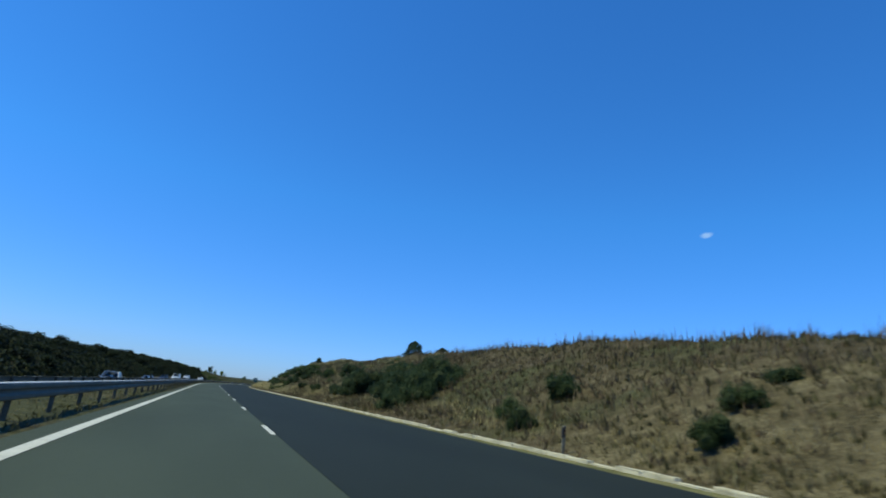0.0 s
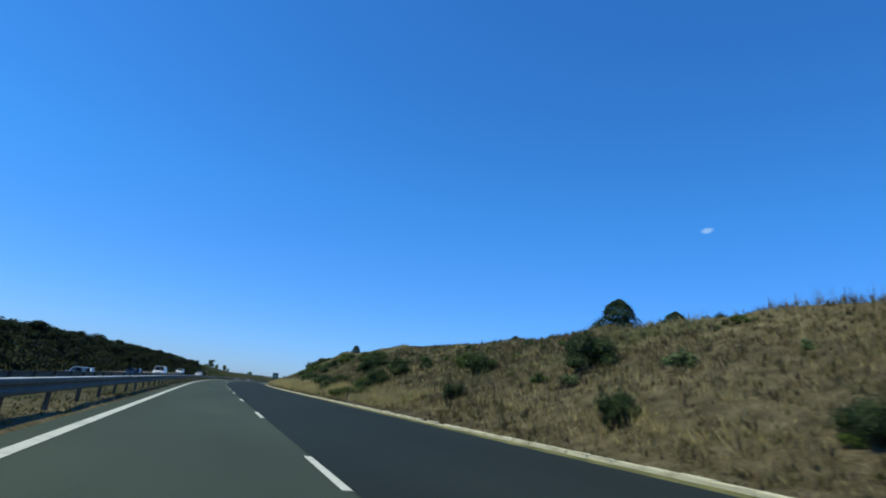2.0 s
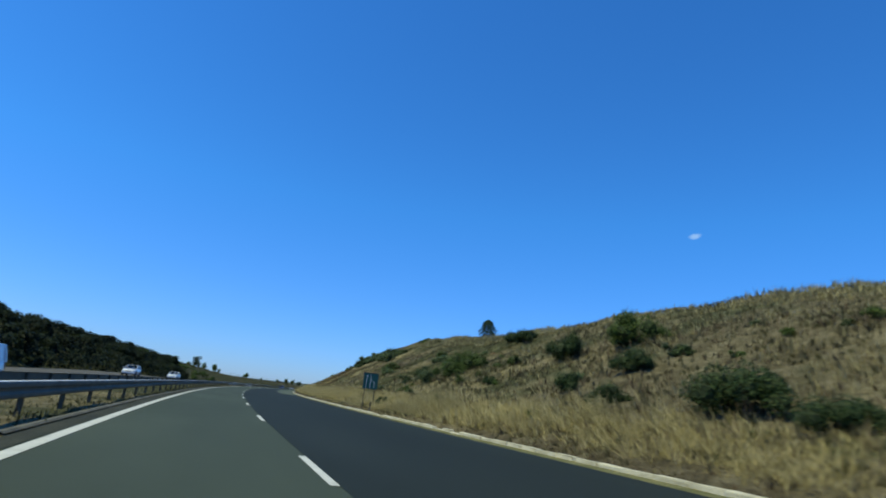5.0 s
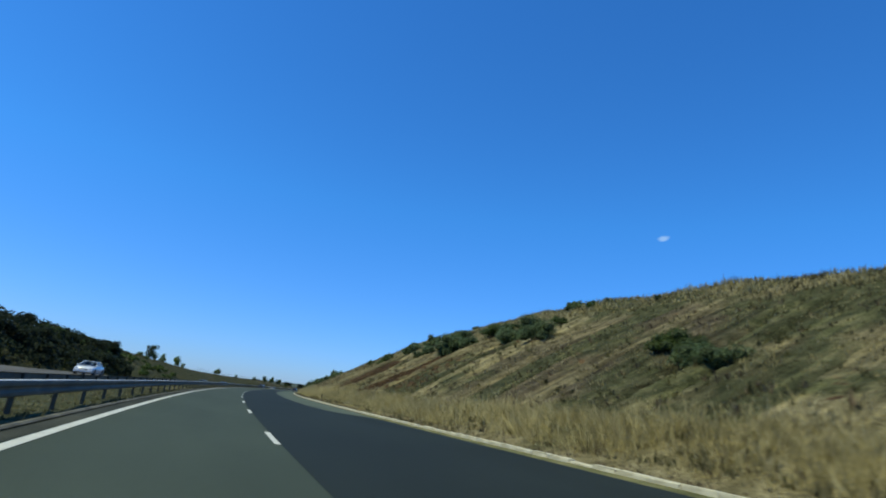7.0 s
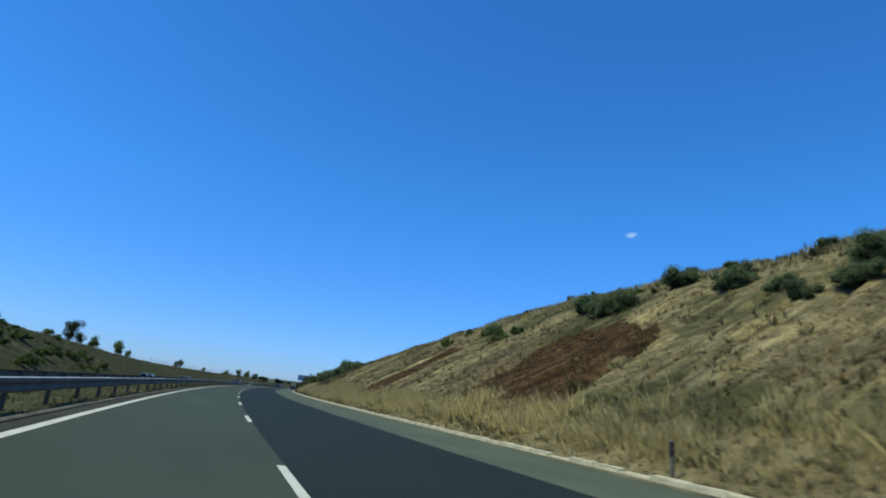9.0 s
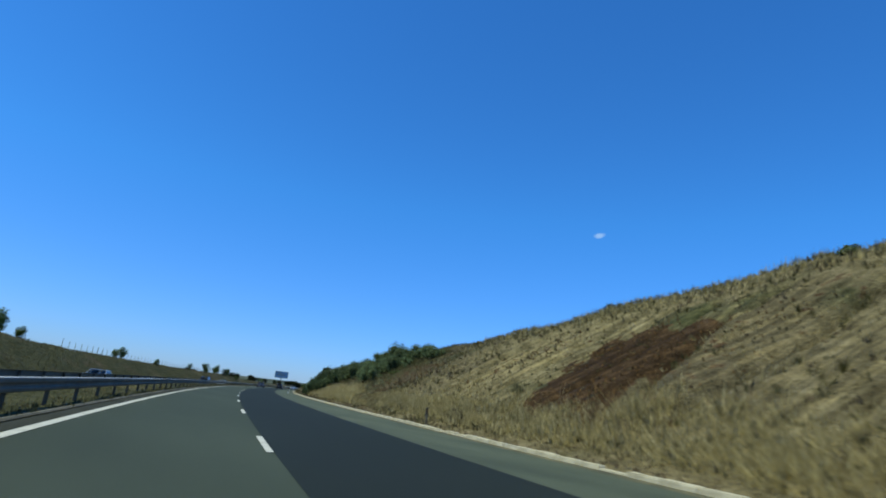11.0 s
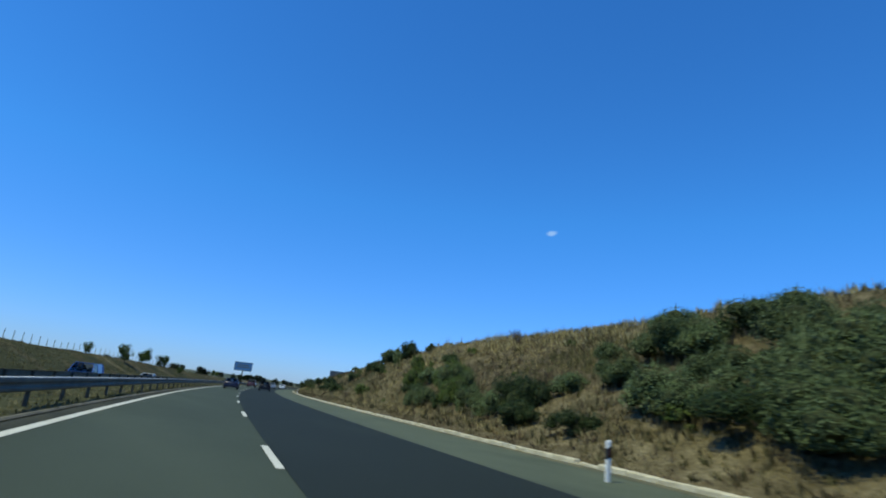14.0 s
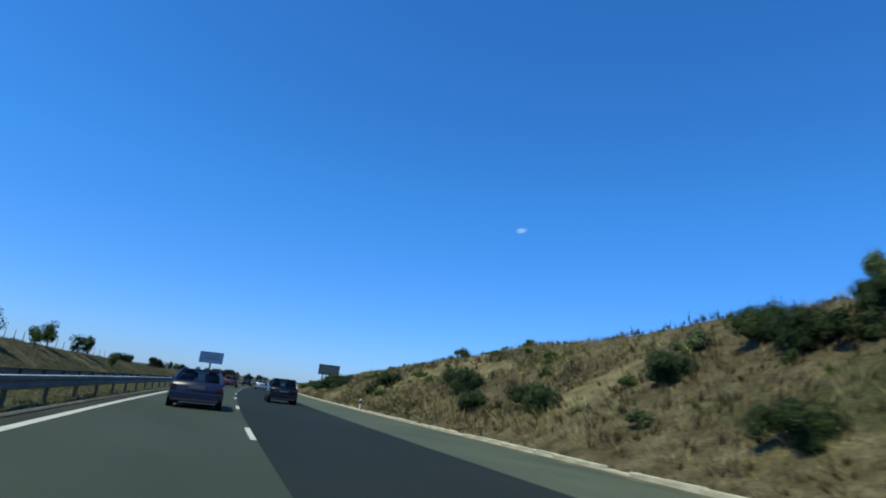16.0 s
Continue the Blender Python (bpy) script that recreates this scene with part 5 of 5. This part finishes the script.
def vehicle(m, paint, label, shape="hatch", category="car", group=""):
    """A car whose rear stands at y = 0 and whose nose points along +y; origin on the road under its middle."""
    L, W, H, belt = {"hatch": (4.05, 1.73, 1.45, 0.93), "estate": (4.45, 1.78, 1.32, 0.86), "saloon": (4.5, 1.76, 1.42, 0.92),
                     "suv": (4.3, 1.8, 1.66, 1.03), "van": (4.6, 1.84, 1.86, 1.1)}[shape]
    hw = W / 2
    car = thing("van" if shape == "van" else "car", m, label, category, group)
    nose = 0.74 if shape != "van" else 0.95
    # lower body: rings across the car from tail to nose
    if shape == "saloon":
        top = ((0.0, belt - 0.12), (0.06, belt + 0.02), (0.7, belt + 0.06), (1.2, belt + 0.03), (L * 0.7, belt), (L - 0.5, belt - 0.1), (L - 0.12, nose), (L, nose - 0.2))
    else:
        top = ((0.0, belt - 0.2), (0.05, belt), (0.5, belt + 0.03), (1.2, belt + 0.02), (L * 0.7, belt), (L - 0.5, belt - 0.08), (L - 0.12, nose), (L, nose - 0.2))
    bm = bmesh.new()
    rings = []
    for y, zt in top:
        f = 1 - 0.10 * max(0, (y - L + 0.7) / 0.7) ** 2 - 0.07 * max(0, (0.5 - y) / 0.5) ** 2
        zb = 0.2 + 0.12 * max(0, (y - L + 0.25) / 0.25) + 0.12 * max(0, (0.2 - y) / 0.2)
        w = hw * f
        half = [(0, zb), (w * 0.86, zb), (w * 0.97, zb + 0.12), (w, zb + (zt - zb) * 0.55), (w * 0.965, zt - 0.06), (w * 0.90, zt), (0, zt + 0.03)]
        ring = [(x, y, z) for x, z in half] + [(-x, y, z) for x, z in half[-2:0:-1]]
        rings.append(ring)
    loft(bm, rings)
    part("body", bm, paint, car, smooth=True)
    # cabin glass
    rear0, rear1 = {"saloon": (0.62, 1.25), "van": (0.02, 0.08), "suv": (0.05, 0.32), "estate": (0.30, 0.98)}.get(shape, (0.06, 0.5))
    fr1, fr0 = {"van": (L - 1.75, L - 1.0), "saloon": (L - 1.95, L - 1.25)}.get(shape, (L - 1.95, L - 1.15))
    b, t, roof = hw * 0.885, hw * 0.70, H - 0.035
    z0 = belt - 0.02
    bm = bmesh.new()
    rings = []
    for y0, y1, z in ((rear0, fr0, z0), (rear0 + (rear1 - rear0) * 0.55, fr0 + (fr1 - fr0) * 0.55, z0 + (roof - z0) * 0.58), (rear1, fr1, roof)):
        w = b + (t - b) * ((z - z0) / (roof - z0)) ** 1.3
        rings.append([(-w, y0, z), (-w * 0.93, y0 - 0.03, z), (w * 0.93, y0 - 0.03, z), (w, y0, z), (w, y1, z), (w * 0.9, y1 + 0.06, z), (-w * 0.9, y1 + 0.06, z), (-w, y1, z)])
    loft(bm, rings)
    part("glass", bm, M_GLASS, car, "dark tinted windows")
    # roof skin and pillars, a little proud of the glass
    bm = bmesh.new()
    box(bm, 0, (rear1 + fr1) / 2 - 0.02, roof + 0.005, t * 2 * 0.99, fr1 - rear1 + 0.12, 0.06, 0.025)
    part("roof", bm, paint, car, smooth=False)
    for sx in (-1, 1):
        for (ya, yb, r) in ((rear0 + 0.03, rear1 + 0.03, 0.06 if shape != "van" else 0.09), (fr0 - 0.02, fr1 - 0.02, 0.04), ((rear0 + fr0) * 0.52, (rear1 + fr1) * 0.52, 0.035)):
            pa, pb = Vector((sx * b * 0.99, ya, z0)), Vector((sx * t * 0.97, yb, roof))
            pm = (pa + pb) / 2 + Vector((sx * 0.022, 0, 0))
            bm = bmesh.new()
            tube(bm, pa, pm, r, r, 6)
            tube(bm, pm, pb, r, r * 0.9, 6)
            part("pillar", bm, paint, car)
    if shape == "van":
        for sx in (-1, 1):
            bm = bmesh.new()
            box(bm, sx * (b + t) / 2 * 1.01, rear0 + 0.95, (z0 + roof) / 2, 0.03, 1.7, roof - z0, 0.01, Matrix.Rotation(-sx * math.atan2(b - t, roof - z0), 4, "Y"))
            part("side_panel", bm, paint, car)
    # rear wiper, door handles and tail pipe
    bm = bmesh.new()
    tube(bm, (0.0, rear0 - 0.05, z0 + 0.03), (0.34, rear0 + (rear1 - rear0) * 0.3 - 0.06, z0 + (roof - z0) * 0.32), 0.012, 0.008, 6)
    if shape in ("hatch", "estate", "suv"):
        part("wiper", bm, M_TRIM, car)
    else:
        bm.free()
    for sx in (-1, 1):
        for y in (L * 0.36, L * 0.58):
            bm = bmesh.new()
            box(bm, sx * hw * 0.985, y, belt - 0.12, 0.03, 0.2, 0.035, 0.01)
            part("door_handle", bm, paint, car)
    bm = bmesh.new()
    tube(bm, (-hw * 0.5, -0.06, 0.27), (-hw * 0.5, 0.12, 0.27), 0.032, None, 10)
    part("tail_pipe", bm, M_RIM, car)
    # seats seen through the glass
    for x, y in ((-0.36, fr0 - 1.25), (0.36, fr0 - 1.25), (-0.42, rear0 + 0.75), (0.42, rear0 + 0.75)):
        bm = bmesh.new()
        box(bm, x, y, z0 + 0.08, 0.46, 0.12, 0.3, 0.05)
        box(bm, x, y - 0.02, z0 + 0.31, 0.24, 0.09, 0.16, 0.04)
        part("seat", bm, M_TRIM, car, "dark seat back with headrest")
    # bumpers
    for name, y, z in (("rear_bumper", 0.02, 0.43), ("front_bumper", L - 0.04, 0.42)):
        bm = bmesh.new()
        box(bm, 0, y, z, W * 0.93, 0.16, 0.26, 0.05)
        part(name, bm, paint, car)
        bm = bmesh.new()
        box(bm, 0, y + (-0.06 if y < 1 else 0.06), z - 0.15, W * 0.84, 0.1, 0.09, 0.02)
        part("bumper_lip", bm, M_TRIM, car)
    # lamps, plates, mirrors, wipers
    for sx in (-1, 1):
        bm = bmesh.new()
        box(bm, sx * hw * 0.83, 0.05, belt - 0.17, 0.2, 0.14, 0.17 if shape != "van" else 0.36, 0.03)
        part("tail_lamp", bm, M_RED, car, "red tail lamp")
        bm = bmesh.new()
        box(bm, sx * hw * 0.70, L - 0.13, nose - 0.1, 0.34, 0.2, 0.14, 0.04)
        part("headlamp", bm, M_LAMP, car, "clear headlamp")
        bm = bmesh.new()
        box(bm, sx * (hw + 0.08), fr0 - 0.25, belt + 0.07, 0.17, 0.1, 0.12, 0.03)
        part("mirror", bm, M_TRIM if shape == "van" else paint, car)
    bm = bmesh.new()
    box(bm, 0, -0.045, 0.72 if shape != "van" else 0.6, 0.52, 0.02, 0.11, 0.004)
    part("number_plate", bm, M_PLATE, car, "blank plate, shade put into its dark colour")
    bm = bmesh.new()
    box(bm, 0, L - 0.02, nose - 0.16, W * 0.42, 0.06, 0.12, 0.02)
    part("grille", bm, M_TRIM, car)
    if shape in ("estate", "suv"):
        for sx in (-1, 1):
            bm = bmesh.new()
            tube(bm, (sx * t * 0.88, rear1 + 0.1, roof + 0.075), (sx * t * 0.88, fr1 - 0.1, roof + 0.075), 0.016, None, 8)
            for y in (rear1 + 0.12, fr1 - 0.12, (rear1 + fr1) / 2):
                box(bm, sx * t * 0.88, y, roof + 0.05, 0.03, 0.08, 0.06)
            part("roof_rail", bm, M_TRIM, car)
    if shape in ("hatch", "estate"):
        bm = bmesh.new()
        box(bm, 0, rear1 - 0.06, roof + 0.01, t * 1.7, 0.18, 0.03, 0.01)
        part("spoiler", bm, paint, car)
    for y in (0.75, L - 0.82):
        for sx in (-1, 1):
            wh = new("wheel")
            wh.parent = car
            wh.matrix_local = Matrix.Translation((sx * (hw - 0.11), y, 0.31))
            child("tyre", WHEEL[0], wh)
            child("rim", WHEEL[1], wh)
            bm = bmesh.new()
            tube(bm, (sx * (hw - 0.02), y, 0.33), (sx * (hw + 0.004), y, 0.33), 0.37, None, 20)
            part("wheel_arch", bm, M_TRIM, car)
    return car


P_BLUE = plain("dark_blue_paint", (0.014, 0.015, 0.040), 0.3, 0.2, 0.45, 0.4)
P_BLACK = plain("black_paint", (0.006, 0.006, 0.007), 0.3, 0.0, 0.3, 0.3)
P_WHITE = plain("white_paint", (0.74, 0.75, 0.76), 0.3, 0, 0.6, 0.6)
P_SILVER = plain("silver_paint", (0.42, 0.44, 0.46), 0.32, 0.6, 0.6, 0.6)
P_RED = plain("dark_red_paint", (0.10, 0.025, 0.02), 0.3, 0.2, 0.6, 0.6)
P_VAN = plain("bright_blue_paint", (0.02, 0.07, 0.30), 0.3, 0.1, 0.6, 0.5)

vehicle(stand(468.0, -1.52), P_BLUE, "dark blue estate car with roof rails in the overtaking lane", "estate")
vehicle(stand(482.3, 2.62), P_BLACK, "black small hatchback on the dark asphalt lane", "hatch")
vehicle(stand(529, -1.7), P_RED, "dark red off-road car in the overtaking lane", "suv")
vehicle(stand(539, 2.3), P_SILVER, "silver saloon car on the dark asphalt lane", "saloon")
vehicle(stand(572, -1.6), P_BLACK, "black saloon car far ahead in the overtaking lane", "saloon")
vehicle(stand(582, 2.4), P_WHITE, "white hatchback far ahead on the dark asphalt lane", "hatch")
OPP = "cars of the other carriageway"
vehicle(stand(73, -11.6, float(opposite(73, -11.6)), 180), P_SILVER, "silver off-road car on the other carriageway", "suv", "car", OPP)
vehicle(stand(113, -11.6, float(opposite(113, -11.6)), 180), P_SILVER, "silver saloon car on the other carriageway", "saloon", "car", OPP)
vehicle(stand(143, -11.6, float(opposite(143, -11.6)), 180), P_BLUE, "dark blue hatchback on the other carriageway", "hatch", "car", OPP)
vehicle(stand(170, -11.4, float(opposite(170, -11.4)), 180), P_WHITE, "white panel van on the other carriageway", "van", "van", OPP)
vehicle(stand(229.5, -15.3, float(opposite(229.5, -15.3)), 180), P_WHITE, "white hatchback on the other carriageway", "hatch", "car", OPP)
vehicle(stand(263, -15.0, float(opposite(263, -15.0)), 180), P_WHITE, "white saloon car on the other carriageway", "saloon", "car", OPP)
vehicle(stand(362, -11.5, float(opposite(362, -11.5)), 180), P_SILVER, "silver hatchback on the other carriageway", "hatch", "car", OPP)
vehicle(stand(330, -11.5, float(opposite(330, -11.5)), 180), P_SILVER, "silver saloon car on the other carriageway", "saloon", "car", OPP)
vehicle(stand(444, -11.5, float(opposite(444, -11.5)), 180), P_VAN, "bright blue panel van on the other carriageway", "van", "van", OPP)
vehicle(stand(472, -11.5, float(opposite(472, -11.5)), 180), P_WHITE, "white hatchback on the other carriageway", "hatch", "car", OPP)


# ---------------------------------------------------------------- signs and posts
def bars(bm, y, items):
    for x0, z0, x1, z1, w in items:
        a, b = Vector((x0, y, z0)), Vector((x1, y, z1))
        d = b - a
        box(bm, (x0 + x1) / 2, y, (z0 + z1) / 2, d.length + w * 0.6, 0.004, w, 0, Matrix.Rotation(-math.atan2(d.z, d.x), 4, "Y"))


def lane_sign():
    """The blue-green lane-merge board on two posts, its face towards the traffic."""
    z = float(land(182.6, 8.5))
    sign = thing("road_sign", stand(182.6, 8.75, 0, -6), "blue-green lane-merge road sign on two steel posts", "road sign")
    bm = bmesh.new()
    box(bm, 0, 0, 2.2, 1.12, 0.03, 1.18, 0.012)
    part("panel", bm, M_SIGN, sign, "dark blue-green panel")
    bm = bmesh.new()
    for x, sx, zz, sz in ((-0.552, 0.02, 2.2, 1.18), (0.552, 0.02, 2.2, 1.18), (0, 1.12, 1.62, 0.02), (0, 1.12, 2.78, 0.02)):
        box(bm, x, -0.012, zz, sx, 0.03, sz)
    part("rim", bm, M_STEEL, sign)
    bm = bmesh.new()
    bars(bm, -0.019, ((-0.3, 1.72, -0.3, 2.62, 0.03), (-0.3, 2.62, -0.23, 2.5, 0.03), (0.0, 1.72, 0.0, 2.62, 0.03),
                      (0.3, 1.72, 0.3, 2.12, 0.03), (0.3, 2.12, 0.02, 2.3, 0.03)))
    part("lane_lines", bm, M_WHITE, sign, "thin white lane lines")
    for x in (-0.38, 0.38):
        bm = bmesh.new()
        foot = float(land(182.6, 9.0 + x)) - 0.3
        tube(bm, (x, 0.05, foot), (x, 0.05, 2.75), 0.035, None, 10)
        part("post", bm, M_POST, sign)


lane_sign()


def delineator(s, u, clean):
    """A roadside post; the clean one is white with a slanted black band, the older ones are black-topped and grey with dust."""
    ob = thing("delineator", stand(s, u, 0.0 if u < KERB_U else float(land(s, u)), 0), "white plastic roadside delineator post with a black band" if clean else "dusty grey delineator post with a black top",
               "delineator post", "delineator posts along the kerb")
    bm = bmesh.new()
    box(bm, 0, 0, 0.36, 0.10, 0.065, 0.82, 0.022)
    for v in bm.verts:
        if v.co.z > 0.6:
            v.co.z += 0.25 * v.co.x
    part("post", bm, M_WHITE if clean else M_DUSTY, ob)
    bm = bmesh.new()
    z, h = (0.54, 0.22) if clean else (0.60, 0.32)
    box(bm, 0, 0, z, 0.108, 0.073, h, 0.022)
    for v in bm.verts:
        v.co.z += 0.5 * v.co.x
    part("band", bm, M_BLACK, ob, "slanted black band" if clean else "black top")
    bm = bmesh.new()
    box(bm, 0, -0.04, z, 0.045, 0.008, 0.14)
    part("reflector", bm, M_RED, ob, "small reflector")


for s, u, clean in ((14.9, 8.1, False), (100.3, 8.1, False), (178.6, 8.05, False), (258.9, 8.1, False), (330, 8.1, False), (399.9, 6.3, True), (483.9, 7.6, True)):
    delineator(s, u, clean)


def billboard(s, u, w, h, bottom, panel, label, spin=0.0, legs=(0.0,)):
    ob = thing("billboard", stand(s, u, 0, spin), label, "billboard", "roadside billboards")
    foot = float(land(s, u)) - 0.5
    bm = bmesh.new()
    box(bm, 0, 0, bottom + h / 2, w, 0.35, h, 0.04)
    part("panel", bm, panel, ob)
    bm = bmesh.new()
    for zz in (bottom + 0.06, bottom + h - 0.06):
        box(bm, 0, -0.2, zz, w, 0.08, 0.14)
    for x in (-w / 2 + 0.06, w / 2 - 0.06):
        box(bm, x, -0.2, bottom + h / 2, 0.14, 0.08, h - 0.2)
    part("frame", bm, M_POST, ob)
    bm = bmesh.new()
    for i, (f, ww) in enumerate(((0.66, 0.6), (0.42, 0.72))):
        box(bm, 0, -0.19, bottom + h * f, w * ww, 0.02, h * 0.1)
    part("writing", bm, M_POST, ob, "pale bars of unreadable writing")
    for x in legs:
        bm = bmesh.new()
        tube(bm, (x, 0.1, foot), (x, 0.1, bottom + 0.3), 0.28, None, 14)
        part("leg", bm, M_POST, ob)


billboard(650, -22.4, 7.4, 3.6, 5.3, M_BOARD, "blue roadside billboard on a single steel leg")
billboard(696, 14.8, 8.6, 4.2, 6.8, M_BOARD_DARK, "dark roadside billboard on two legs", 8, (-2.4, 2.4))


def fence():
    """Thin posts along the far bank's crest."""
    ob = thing("fence", stand(415, -26), "old wire fence with thin wooden posts on the far bank", "fence")
    inv = ob.matrix_world.inverted()
    for i in range(62):
        s = 402 + i * 2.7
        u = -20.4 - float(table(CREST_LEFT, s)) / 0.5 - 0.8
        z = float(land(s, u))
        bm = bmesh.new()
        p = inv @ at(s, u, z)
        tube(bm, p - Vector((0, 0, 0.2)), p + Vector((0, 0, 1.25)), 0.042, 0.036, 6)
        part("post", bm, M_BARK, ob)


fence()


# ---------------------------------------------------------------- kerb stones
kerb = tagged(strip("kerb", -60, 760, ((KERB_U - 0.08, 0.0), (KERB_U - 0.08, 0.06), (KERB_U + 0.09, 0.06), (KERB_U + 0.12, 0.0)), M_KERB, 2.0),
              "row of worn pale concrete kerb stones", "kerb", kind="structure")
_r = random.Random(3)
for i in range(0, 300):
    s = 180.5 + i
    out = _r.random() < 0.06
    m = stand(s, KERB_U + _r.uniform(-0.012, 0.012) + (0.05 if out else 0), _r.uniform(-0.012, 0.012) - (0.05 if out else 0), _r.uniform(-0.7, 0.7) + (_r.uniform(-4, 4) if out else 0))
    child("kerb_stone", _r.choice(KERBS), kerb, m)


def kerb_rest():
    vs, fs = [], []
    rr = random.Random(9)
    for s in list(range(-60, 180)) + list(range(480, 700)):
        m = stand(s + 0.5, KERB_U + rr.uniform(-0.015, 0.015), rr.uniform(-0.015, 0.01) - (0.07 if rr.random() < 0.08 else 0), rr.uniform(-0.8, 0.8))
        me = rr.choice(KERBS)
        b = len(vs)
        vs += [m @ v.co for v in me.vertices]
        fs += [tuple(b + i for i in p.vertices) for p in me.polygons]
    ob = new("kerb_stones", mesh_of("kerb_stones", vs, fs, M_KERB))
    ob.parent = kerb
    tagged(ob, kind="stuff")


kerb_rest()
